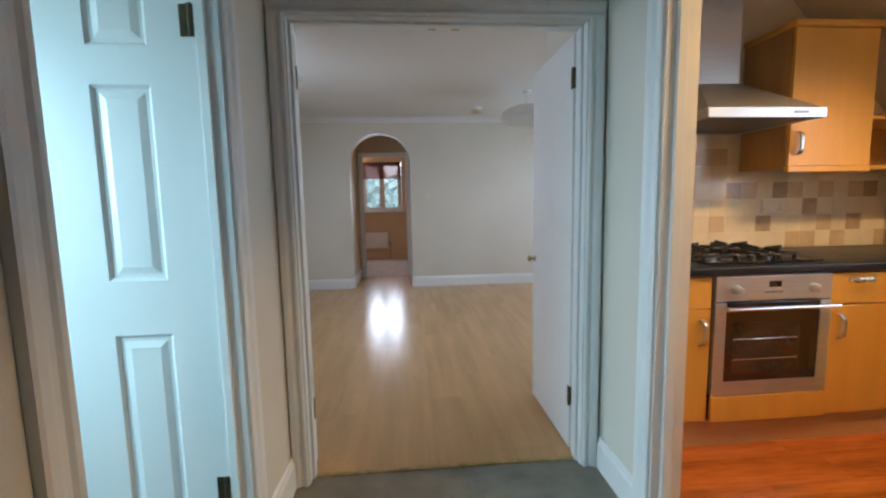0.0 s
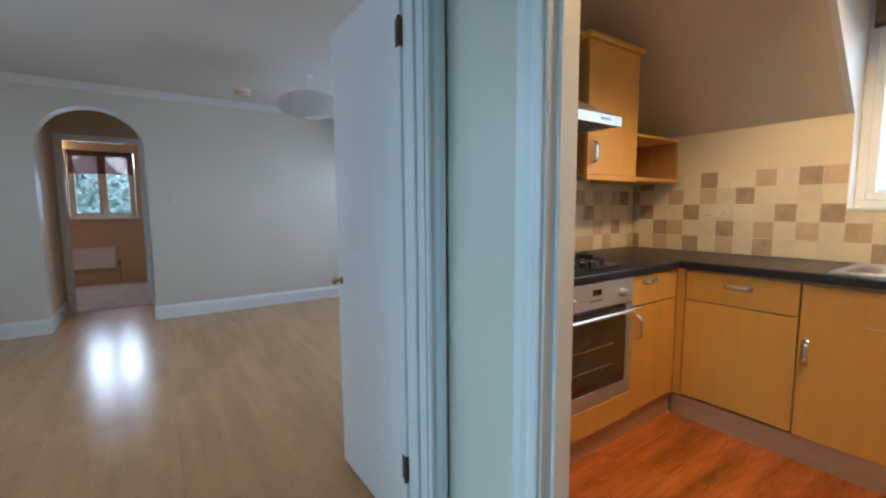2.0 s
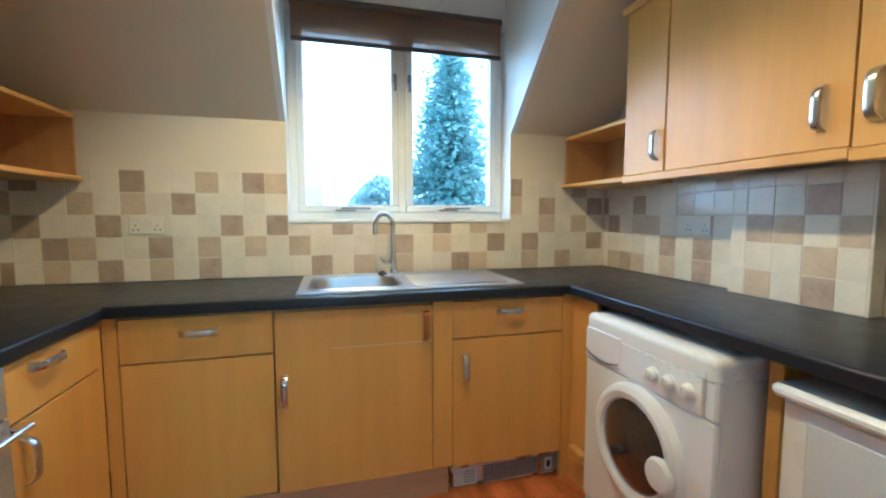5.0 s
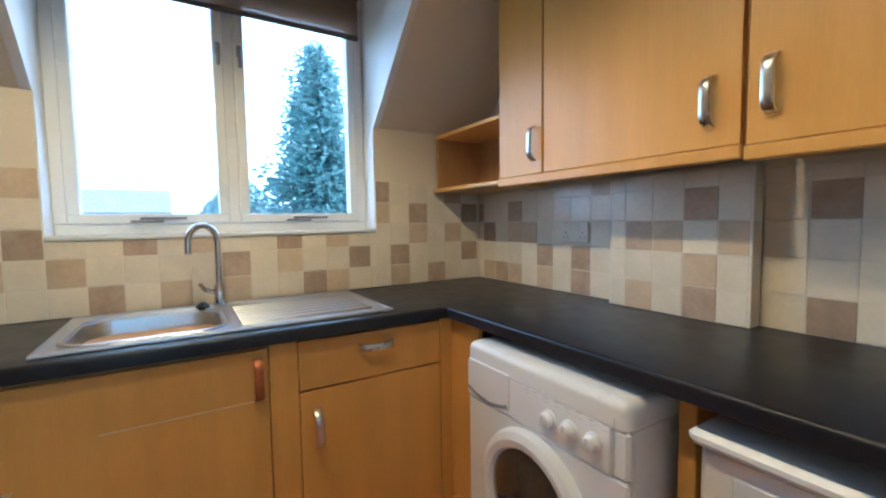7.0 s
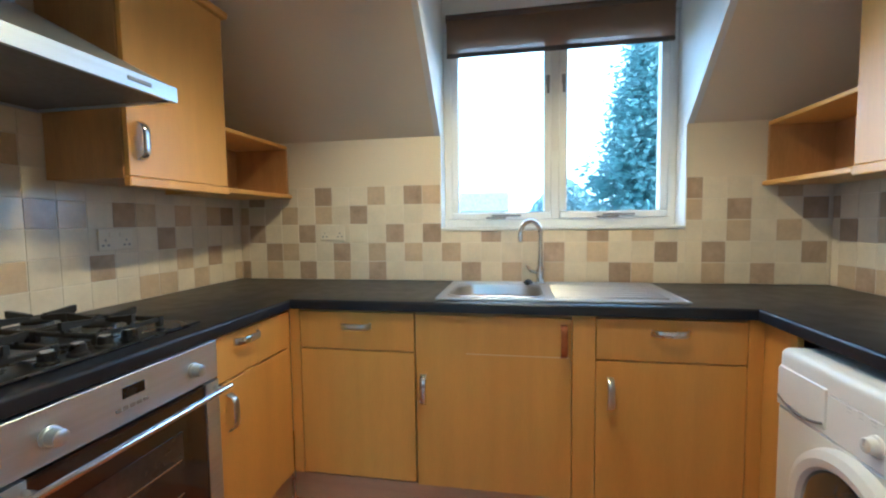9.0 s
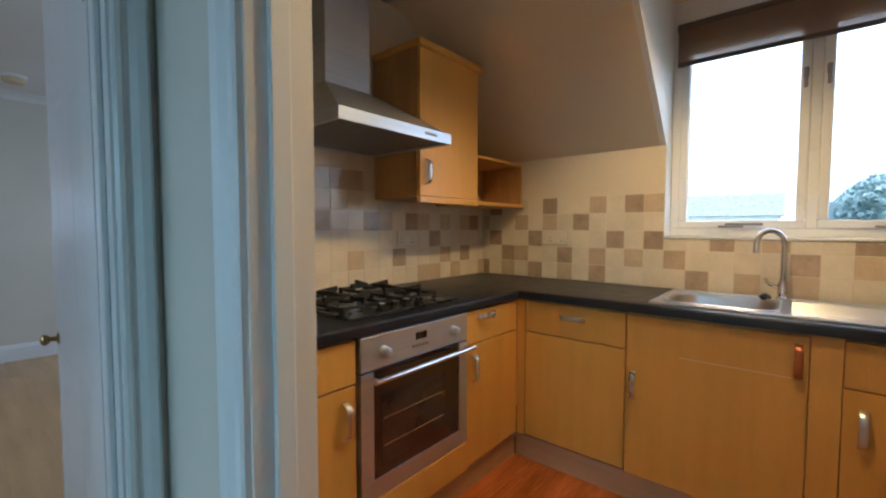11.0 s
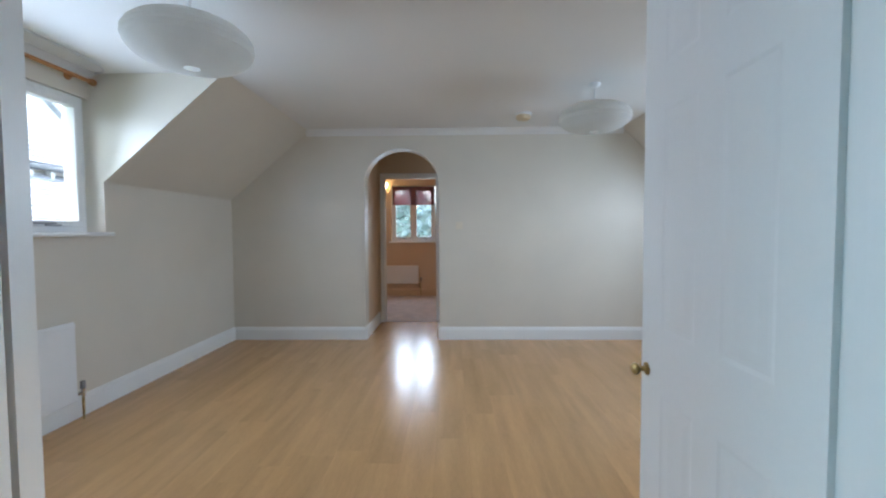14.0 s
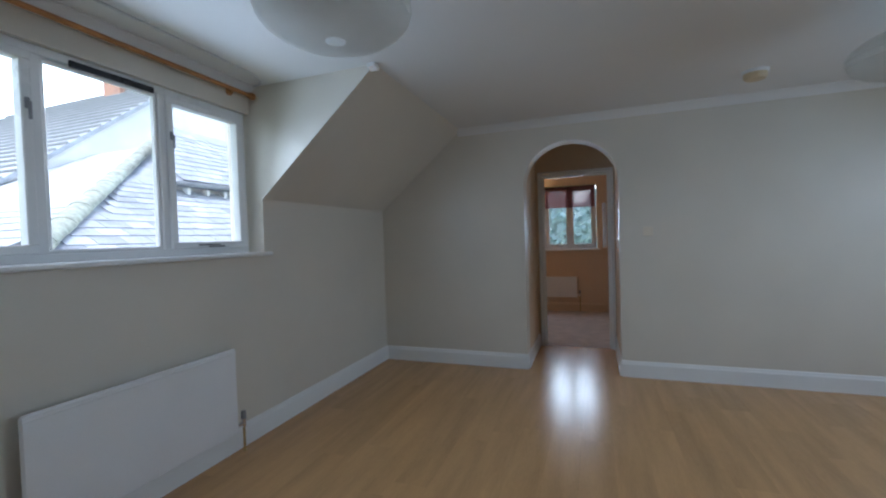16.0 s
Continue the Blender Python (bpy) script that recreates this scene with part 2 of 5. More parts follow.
def mesh_of(name, bm, mat, smooth=False, shift=None):
    if shift is not None:
        bmesh.ops.translate(bm, verts=bm.verts, vec=-Vector(shift))
    me = bpy.data.meshes.new(name)
    bm.to_mesh(me)
    bm.free()
    me.materials.append(mat)
    if smooth:
        for p in me.polygons:
            p.use_smooth = True
        me.set_sharp_from_angle(angle=radians(35))
    return me


def thing(name, at, label, category, group="", kind=""):
    ob = new(name)
    ob.empty_display_size = 0.05
    ob.location = at
    return tagged(ob, label, category, group, kind)


def part(name, bm, mat, parent, label="", smooth=False):
    """Links a bmesh, built in world metres, as one mesh under a thing or a part."""
    me = mesh_of(name, bm, mat, smooth, root_of(parent).location)
    ob = new(name, me)
    ob.parent = parent
    return tagged(ob, label)


def solid(name, bm, mat, label, category, kind="structure", smooth=False, group=""):
    """A top-level thing that is one mesh, with its origin at its base."""
    lo = [min(v.co[i] for v in bm.verts) for i in range(3)]
    hi = [max(v.co[i] for v in bm.verts) for i in range(3)]
    base = ((lo[0] + hi[0]) / 2, (lo[1] + hi[1]) / 2, lo[2])
    ob = new(name, mesh_of(name, bm, mat, smooth, base))
    ob.location = base
    return tagged(ob, label, category, group, kind)


def B(*boxes, bevel=0.0):
    bm = bmesh.new()
    for b in boxes:
        box(bm, *b, bevel=bevel)
    return bm


# ---- plan, in metres ----
H = 2.46                              # ceilings
LX, RX = -2.06, 3.42                  # inner faces of the two outer walls
KNEE_L, KNEE_K = 1.66, 1.685          # where the roof slopes begin
SL_L, SL_R, SL_K = -1.12, 2.49, 2.62  # where they meet the ceilings
Y_DOOR0, Y_DOOR1 = 2.30, 2.42         # wall with the double door
Y_FAR = 6.74
KY0, KY1, KX0 = -0.04, 3.0, 1.30      # kitchen
HX0, HX1 = -0.20, 1.19                # hall

# ---- structure: living room ----
solid("wall_west", B((LX - 0.3, LX, 2.42, 6.94, -0.1, 1.27), (LX - 0.3, LX, 2.42, 3.07, 1.27, KNEE_L), (LX - 0.3, LX, 4.92, 6.94, 1.27, KNEE_L)),
      M_WALL, "magnolia painted knee wall below the window", "wall")
solid("wall_east", B((RX, RX + 0.3, 3.10, 6.94, -0.1, 1.27), (RX, RX + 0.3, 3.1, 4.17, 1.27, KNEE_L), (RX, RX + 0.3, 6.0, 6.94, 1.27, KNEE_L)),
      M_WALL, "magnolia painted knee wall of the living room", "wall")


def slope(name, x0, z0, x1, z1, spans, mat, label):
    bm = bmesh.new()
    up = 0.14
    for a, b in spans:
        prism(bm, [(x0, z0), (x1, z1), (x1, z1 + up), (x0, z0 + up)], "y", a, b)
    return solid(name, bm, mat, label, "ceiling slope")


def cheek(name, x_out, x0, z_low, z0, x1, z1, y0, y1, mat, label):
    bm = bmesh.new()
    prism(bm, [(x_out, z_low), (x0, z_low), (x0, z0), (x1, z1), (x_out, z1)], "y", y0, y1)
    return solid(name, bm, mat, label, "dormer cheek")


slope("slope_west", LX, KNEE_L, SL_L, H, [(2.42, 2.99), (5.0, 6.94)], M_WALL, "sloping magnolia ceiling under the roof")
slope("slope_east", RX, KNEE_L, SL_R, H, [(3.1, 4.09), (6.08, 6.94)], M_WALL, "sloping magnolia ceiling under the roof")
for nm, xo, x0, x1, ys in (("west", LX - 0.3, LX, SL_L, ((2.99, 3.07), (4.92, 5.0))), ("east", RX + 0.3, RX, SL_R, ((4.09, 4.17), (6.0, 6.08)))):
    for i, (a, b) in enumerate(ys):
        cheek("dormer_cheek_%s_%d" % (nm, i + 1), xo, x0, KNEE_L - 0.002, KNEE_L, x1, H, a, b, M_WALL, "magnolia painted dormer cheek beside the window")
solid("wall_over_window_west", B((-2.36, -2.15, 3.07, 4.92, 2.27, H)), M_WALL, "magnolia strip of wall over the window", "wall")
solid("wall_over_window_east", B((3.51, 3.72, 4.17, 6.0, 2.27, H)), M_WALL, "magnolia strip of wall over the window", "wall")
solid("ceiling_living", B((SL_L, SL_R, 2.42, 6.94, H, H + 0.12), (-2.36, SL_L, 3.0, 4.99, H, H + 0.12), (SL_R, 3.72, 4.1, 6.07, H, H + 0.12)),
      M_CEIL, "white painted flat ceiling", "ceiling")

# far wall with the arch
AX0, AX1, ATOP = -0.482, 0.392, 2.245
arc = []
for i in range(25):
    a = math.pi * i / 24
    arc.append(((AX0 + AX1) / 2 - (AX1 - AX0) / 2 * math.cos(a), ATOP - 0.41 + 0.41 * math.sin(a)))
bm = bmesh.new()
prism(bm, [(LX - 0.3, -0.1), (AX0, -0.1)] + arc[:13] + [((AX0 + AX1) / 2, H + 0.1), (LX - 0.3, H + 0.1)], "y", Y_FAR, Y_FAR + 0.2)
prism(bm, [((AX0 + AX1) / 2, H + 0.1)] + arc[12:] + [(AX1, -0.1), (RX + 0.3, -0.1), (RX + 0.3, H + 0.1)], "y", Y_FAR, Y_FAR + 0.2)
solid("wall_north", bm, M_WALL, "magnolia wall with a round-headed arch", "wall")

# passage and bedroom beyond
solid("wall_passage_west", B((AX0 - 0.1, AX0 - 0.001, 6.94, 7.70, -0.1, H)), M_BEDWALL, "passage wall beyond the arch", "wall")
solid("wall_passage_east", B((AX1 + 0.001, AX1 + 0.1, 6.94, 7.70, -0.1, H)), M_BEDWALL, "passage wall beyond the arch", "wall")
solid("ceiling_passage", B((AX0 - 0.1, AX1 + 0.1, 6.94, 7.70, H, H + 0.1)), M_CEIL, "white passage ceiling", "ceiling")
solid("wall_bedroom_south", B((-1.9, -0.43, 7.70, 7.80, -0.1, H), (0.36, 2.0, 7.70, 7.80, -0.1, H), (-0.43, 0.36, 7.70, 7.80, 2.04, H)), M_BEDWALL, "peach bedroom wall with a doorway", "wall")
solid("wall_bedroom_north", B((-1.9, -0.66, 10.12, 10.32, -0.1, H), (0.22, 2.0, 10.12, 10.32, -0.1, H), (-0.66, 0.22, 10.12, 10.32, -0.1, 1.08), (-0.66, 0.22, 10.12, 10.32, 2.18, H)),
      M_BEDWALL, "peach bedroom wall round a window", "wall")
solid("wall_bedroom_west", B((-2.0, -1.9, 7.70, 10.32, -0.1, H)), M_BEDWALL, "peach bedroom side wall", "wall")
solid("wall_bedroom_east", B((2.0, 2.1, 7.70, 10.32, -0.1, H)), M_BEDWALL, "peach bedroom side wall", "wall")
solid("ceiling_bedroom", B((-2.0, 2.1, 7.70, 10.32, H, H + 0.1)), M_CEIL, "white bedroom ceiling", "ceiling")
solid("floor_bedroom", B((-1.9, 2.0, 7.72, 10.12, -0.1, 0.004)), M_BEDCARPET, "pale beige bedroom carpet", "carpet")

# ---- structure: hall, kitchen, bathroom ----
DX0, DX1 = -0.125, 1.105   # double door opening
solid("wall_double_door", B((LX - 0.3, DX0 - 0.03, Y_DOOR0, Y_DOOR1, -0.1, H), (DX1 + 0.03, KX0 - 0.002, Y_DOOR0, Y_DOOR1, -0.1, H), (DX0 - 0.03, DX1 + 0.03, Y_DOOR0, Y_DOOR1, 2.0, H)),
      M_WALL, "magnolia wall round the double doorway", "wall")
KD0, KD1 = 1.158, 1.885     # kitchen doorway
solid("wall_hall_east", B((HX1, KX0, -1.2, KD0 - 0.03, -0.1, H), (HX1, KX0, KD1 + 0.03, Y_DOOR0, -0.1, H), (HX1, KX0, KD0 - 0.03, KD1 + 0.03, 2.03, H), (HX1, KX0, Y_DOOR1, 3.10, -0.1, H)),
      M_WALL, "magnolia wall round the kitchen doorway", "wall")
BD0, BD1 = 1.20, 1.86      # bathroom doorway
solid("wall_hall_west", B((HX0 - 0.1, HX0, -1.2, BD0 - 0.03, -0.1, H), (HX0 - 0.1, HX0, BD1 + 0.03, Y_DOOR0, -0.1, H), (HX0 - 0.1, HX0, BD0 - 0.03, BD1 + 0.03, 2.03, H)),
      M_WALL, "magnolia hall wall round a doorway", "wall")
solid("wall_hall_south", B((HX0 - 0.1, KX0, -1.3, -1.2, -0.1, H)), M_WALL, "magnolia wall at the end of the hall", "wall")
solid("ceiling_hall", B((HX0 - 0.1, KX0, -1.3, Y_DOOR0, H, H + 0.1)), M_CEIL, "white hall ceiling", "ceiling")
solid("floor_hall", B((HX0, HX1, -1.2, 2.36, -0.1, 0.004)), M_CARPET, "worn grey-beige hall carpet", "carpet")
solid("wall_bathroom_south", B((LX - 0.3, HX0 - 0.1, 0.1, 0.2, -0.1, H)), M_CEIL, "white bathroom wall", "wall")
solid("wall_bathroom_west", B((LX - 0.3, LX, 0.2, 0.6, -0.1, H), (LX - 0.3, LX, 1.6, 2.3, -0.1, H), (LX - 0.3, LX, 0.6, 1.6, -0.1, 1.1), (LX - 0.3, LX, 0.6, 1.6, 2.1, H)), M_CEIL, "white bathroom wall with a window opening", "wall")
solid("ceiling_bathroom", B((LX - 0.3, HX0 - 0.1, 0.1, Y_DOOR0, H, H + 0.1)), M_CEIL, "white bathroom ceiling", "ceiling")
solid("floor_bathroom", B((LX, HX0, 0.2, Y_DOOR0, -0.1, 0.0)), M_CARPET, "pale bathroom floor", "floor")

KW0, KW1 = 0.59, 1.80      # kitchen dormer
solid("wall_kitchen_east", B((RX, RX + 0.3, KY0 - 0.1, 3.1, -0.1, 1.18), (RX, RX + 0.3, KY0 - 0.1, KW0, 1.18, KNEE_K), (RX, RX + 0.3, KW1, 3.1, 1.18, KNEE_K)),
      M_KWALL, "cream painted knee wall round the kitchen window", "wall")
slope("slope_kitchen", RX, KNEE_K, SL_K, H, [(KY0 - 0.1, KW0 - 0.03), (KW1 + 0.03, 3.1)], M_KWALL, "sloping cream kitchen ceiling with a slight sheen")
cheek("dormer_cheek_kitchen_1", RX + 0.3, RX, KNEE_K - 0.002, KNEE_K, SL_K, H, KW0 - 0.03, KW0, M_CEIL, "white painted dormer cheek")
cheek("dormer_cheek_kitchen_2", RX + 0.3, RX, KNEE_K - 0.002, KNEE_K, SL_K, H, KW1, KW1 + 0.03, M_CEIL, "white painted dormer cheek")
solid("wall_over_window_kitchen", B((3.52, 3.72, KW0, KW1, 2.275, H)), M_CEIL, "white strip over the kitchen window", "wall")
solid("ceiling_kitchen", B((KX0, SL_K, KY0 - 0.1, 3.1, H, H + 0.12), (SL_K, 3.72, KW0 - 0.025, KW1 + 0.025, H, H + 0.12)), M_KWALL, "cream kitchen ceiling", "ceiling")
solid("wall_kitchen_north", B((KX0, RX + 0.3, KY1, KY1 + 0.1, -0.1, H)), M_KWALL, "cream kitchen wall behind the hob", "wall")
solid("wall_kitchen_south", B((KX0, RX + 0.3, KY0 - 0.1, KY0, -0.1, H)), M_KWALL, "cream kitchen wall", "wall")

# ---- trim, frames and doors ----
PROFILE = [(0, 0), (0, 0.011), (0.006, 0.015), (0.016, 0.015), (0.022, 0.009), (0.032, 0.010), (0.046, 0.018), (0.064, 0.021), (0.070, 0.018), (0.070, 0)]


def door_frame(name, normal, faces, u0, u1, top, label, width=1.0, stop_at=None, stop_side=1):
    """Lining, stops and moulded architraves of a doorway. normal: the wall's axis; faces: its two sides, low and high."""
    fr = thing(name, ((u0 + u1) / 2, faces[0], 0) if normal == "y" else (faces[0], (u0 + u1) / 2, 0), label, "door frame", kind="structure")
    lo, hi = faces

    def slab(a0, a1, n0, n1, z0, z1, bevel=0.0):
        bm = bmesh.new()
        return box(bm, a0, a1, n0, n1, z0, z1, bevel) if normal == "y" else box(bm, n0, n1, a0, a1, z0, z1, bevel)
    part("lining", slab(u0 - 0.03, u0, lo, hi, 0, top), M_GLOSS, fr)
    part("lining", slab(u1, u1 + 0.03, lo, hi, 0, top), M_GLOSS, fr)
    part("lining", slab(u0 - 0.03, u1 + 0.03, lo, hi, top, top + 0.03), M_GLOSS, fr)
    if stop_at is not None:
        s0, s1 = stop_at
        part("door_stop", slab(u0, u0 + 0.012, s0, s1, 0, top, 0.002), M_GLOSS, fr)
        part("door_stop", slab(u1 - 0.012, u1, s0, s1, 0, top, 0.002), M_GLOSS, fr)
        part("door_stop", slab(u0 + 0.012, u1 - 0.012, s0, s1, top - 0.012, top, 0.002), M_GLOSS, fr)
    g = 0.006
    for face, sgn in ((lo, -1), (hi, 1)):
        for edge, d in ((u0 - g, -1), (u1 + g, 1)):
            bm = bmesh.new()
            pts = [(edge + d * u * width, face + sgn * n) for u, n in PROFILE]
            prism(bm, pts if normal == "y" else [(b, a) for a, b in pts], "z", 0, top + g)
            part("architrave", bm, M_GLOSS, fr)
        bm = bmesh.new()
        prism(bm, [(face + sgn * n, top + g + u * width) for u, n in PROFILE], "x" if normal == "y" else "y", u0 - g - 0.07 * width, u1 + g + 0.07 * width)
        part("architrave", bm, M_GLOSS, fr)
    return fr


door_frame("door_frame_living", "y", (Y_DOOR0, Y_DOOR1), DX0, DX1, 1.975, "white gloss frame round the double doorway", 0.9, (2.34, 2.38))
door_frame("door_frame_kitchen", "x", (HX1, KX0), KD0, KD1, 2.0, "white gloss frame round the kitchen doorway", 1.15, (1.225, 1.26))
door_frame("door_frame_bathroom", "x", (HX0 - 0.1, HX0), BD0, BD1, 2.0, "white gloss frame round the bathroom doorway", 1.1, (-0.262, -0.235))
door_frame("door_frame_bedroom", "y", (7.70, 7.80), -0.40, 0.33, 2.03, "white gloss frame at the end of the passage", 0.75, (7.73, 7.76))


def panel_leaf(name, w, h, panels, label, hinge_z=(0.25, 1.76), knob=None, t=0.036, deep_by=1.0):
    """A moulded door leaf, built from its hinge edge along x, with raised panels on both faces."""
    leaf = thing(name, (0, 0, 0), label, "door", kind="structure")
    bm = bmesh.new()
    xs = sorted({0.0, w, *[v for p in panels for v in (p[0], p[1])]})
    zs = sorted({0.0, h, *[v for p in panels for v in (p[2], p[3])]})
    for y, flip in ((0.0, False), (t, True)):
        grid = {(x, z): bm.verts.new((x, y, z)) for x in xs for z in zs}
        for x0, x1 in zip(xs, xs[1:]):
            for z0, z1 in zip(zs, zs[1:]):
                if any(p[0] <= x0 and x1 <= p[1] and p[2] <= z0 and z1 <= p[3] for p in panels):
                    continue
                f = [grid[x0, z0], grid[x1, z0], grid[x1, z1], grid[x0, z1]]
                bm.faces.new(f[::-1] if flip else f)
    rim = [(0, 0), (w, 0), (w, h), (0, h)]
    for (xa, za), (xb, zb) in zip(rim, rim[1:] + rim[:1]):
        bm.faces.new([bm.verts.new(p) for p in ((xa, 0, za), (xb, 0, zb), (xb, t, zb), (xa, t, za))])
    bmesh.ops.remove_doubles(bm, verts=bm.verts, dist=0.0002)
    bmesh.ops.recalc_face_normals(bm, faces=bm.faces)
    part("leaf_body", bm, M_GLOSS, leaf)
    for x0, x1, z0, z1 in panels:
        bm = bmesh.new()
        for y, s in ((0.0, 1), (t, -1)):
            steps = [(0.0, 0.0), (0.010, 0.009 * deep_by), (0.020, 0.009 * deep_by), (0.042, 0.002 * deep_by)]
            rings = []
            for inset, deep in steps:
                rings.append([bm.verts.new((x, y + s * deep, z)) for x, z in ((x0 + inset, z0 + inset), (x1 - inset, z0 + inset), (x1 - inset, z1 - inset), (x0 + inset, z1 - inset))])
            for a, b in zip(rings, rings[1:]):
                for i in range(4):
                    bm.faces.new((a[i], a[(i + 1) % 4], b[(i + 1) % 4], b[i]))
            bm.faces.new(rings[-1])
        bmesh.ops.recalc_face_normals(bm, faces=bm.faces)
        part("panel", bm, M_GLOSS, leaf)
    for z in hinge_z:
        bm = bmesh.new()
        rod(bm, (-0.006, t + 0.004, z - 0.045), (-0.006, t + 0.004, z + 0.045), 0.008, 10)
        box(bm, -0.002, 0.026, t, t + 0.002, z - 0.045, z + 0.045)
        box(bm, -0.0025, -0.0005, t - 0.03, t, z - 0.045, z + 0.045)
        part("hinge", bm, M_DARKBRASS, leaf, "dark bronze butt hinge")
    if knob:
        kx, kz = knob
        for y, s in ((0.0, -1), (t, 1)):
            bm = bmesh.new()
            lathe(bm, [(0.018, 0), (0.018, s * 0.003), (0.008, s * 0.006), (0.007, s * 0.02), (0.013, s * 0.024), (0.017, s * 0.031), (0.016, s * 0.038), (0.009, s * 0.043)], (kx, y, kz), "y", 20)
            part("knob", bm, M_BRASS, leaf, "small aged brass door knob", True)
    return leaf


six = [(x, x + 0.17, a, b) for x in (0.122, 0.434) for a, b in ((0.22, 0.83), (1.00, 1.58), (1.69, 1.87))]
leaf = panel_leaf("door_bathroom", 0.726, 1.965, six, "white six-panel door standing open into the bathroom", (0.30, 1.76), (0.666, 0.95))
leaf.matrix_basis = pose(-0.283, 1.897, 0.012, 0, 0, 180)
three = [(0.105, 0.255, a, b) for a, b in ((0.22, 0.83), (1.00, 1.58), (1.69, 1.87))] + [(0.345, 0.495, a, b) for a, b in ((0.22, 0.83), (1.00, 1.58), (1.69, 1.87))]
leaf = panel_leaf("door_living_right", 0.605, 1.96, three, "white panelled half of a double door, open", (0.27, 1.77), (0.572, 0.875), deep_by=0.18)
leaf.matrix_basis = pose(1.136, 2.432, 0.012, 0, 0, 90)
leaf = panel_leaf("door_living_left", 0.605, 1.96, three, "white panelled half of a double door, folded back", (0.27, 1.77), (0.572, 0.875), deep_by=0.18)
leaf.matrix_basis = pose(-0.132, 2.483, 0.012, 0, 0, 174)

# ball catches in the head of the double doorway
for x in (0.46, 0.56):
    solid("ball_catch", B((x - 0.016, x + 0.016, 2.388, 2.408, 1.969, 1.975)), M_BRASS, "brass ball catch plate in the door head", "catch", kind="")

SKIRT = [(0, 0), (0.018, 0), (0.018, 0.118), (0.012, 0.132), (0.011, 0.142), (0.005, 0.150), (0, 0.150)]


def skirting(name, axis, face, sgn, a0, a1, mat=None, h=1.0):
    bm = bmesh.new()
    prism(bm, [(face + sgn * n, z * h) for n, z in SKIRT], axis, a0, a1)
    return solid(name, bm, mat or M_GLOSS, "white gloss skirting board along the wall", "skirting")


skirting("baseboard_living_north_1", "x", Y_FAR, -1, LX + 0.018, AX0)
skirting("baseboard_living_north_2", "x", Y_FAR, -1, AX1, RX - 0.018)
skirting("baseboard_living_west", "y", LX, 1, 2.44, Y_FAR)
skirting("baseboard_living_east", "y", RX, -1, 3.10, Y_FAR)
skirting("baseboard_living_south", "x", Y_DOOR1, 1, LX + 0.018, DX0 - 0.08)
skirting("baseboard_living_south_2", "x", 3.10, 1, 1.30, RX - 0.018)
skirting("baseboard_living_south_3", "y", HX1, -1, 2.50, 3.10)
skirting("baseboard_passage_west", "y", AX0, 1, Y_FAR + 0.002, 7.695)
skirting("baseboard_passage_east", "y", AX1, -1, Y_FAR + 0.002, 7.695)
skirting("baseboard_hall_east", "y", HX1, -1, KD1 + 0.088, Y_DOOR0 - 0.022)
skirting("baseboard_hall_east_2", "y", HX1, -1, -1.2, KD0 - 0.088)
skirting("baseboard_hall_west", "y", HX0, 1, BD1 + 0.086, Y_DOOR0 - 0.022)
skirting("baseboard_hall_west_2", "y", HX0, 1, -1.2, BD0 - 0.086)
skirting("baseboard_bedroom_north", "x", 10.12, -1, -1.9, 2.0, M_BEDWALL)

COVE = [(0, 0), (0, -0.065), (0.008, -0.065), (0.018, -0.047), (0.034, -0.03), (0.052, -0.017), (0.07, -0.008), (0.07, 0)]


def coving(name, axis, face, sgn, a0, a1):
    bm = bmesh.new()
    prism(bm, [(face + sgn * n, H + z) for n, z in COVE], axis, a0, a1)
    return solid(name, bm, M_CEIL, "white plaster coving under the ceiling", "coving")


coving("coving_north", "x", Y_FAR, -1, SL_L - 0.03, SL_R + 0.03)
coving("coving_south", "x", Y_DOOR1, 1, SL_L, HX1)
coving("coving_south_2", "x", 3.10, 1, HX1, SL_R)
coving("coving_window_west", "y", -2.15, 1, 3.07, 4.92)
coving("coving_window_east", "y", 3.51, -1, 4.17, 6.0)
coving("coving_hall_west", "y", HX0, 1, -1.2, Y_DOOR0)
coving("coving_hall_east", "y", HX1, -1, -1.2, Y_DOOR0)
for nm, axis_y in (("1", 4.92), ("2", 3.07)):
    bm = bmesh.new()
    prism(bm, [(axis_y - 0.03, H), (axis_y + 0.03, H), (axis_y + 0.03, H - 0.03), (axis_y + 0.012, H - 0.036), (axis_y - 0.03, H - 0.02)], "x", SL_L - 0.04, SL_L + 0.015)
    solid("coving_end_" + nm, bm, M_CEIL, "short end piece of white coving", "coving")

# carpet edge strip
solid("threshold_strip", B((DX0, DX1, 2.345, 2.375, 0.0, 0.008), bevel=0.003), M_BRASS, "thin metal strip between carpet and laminate", "threshold strip", kind="")
solid("threshold_strip_kitchen", B((1.235, 1.262, KD0, KD1, 0.0, 0.008), bevel=0.003), M_BRASS, "thin metal strip at the kitchen floor", "threshold strip", kind="")


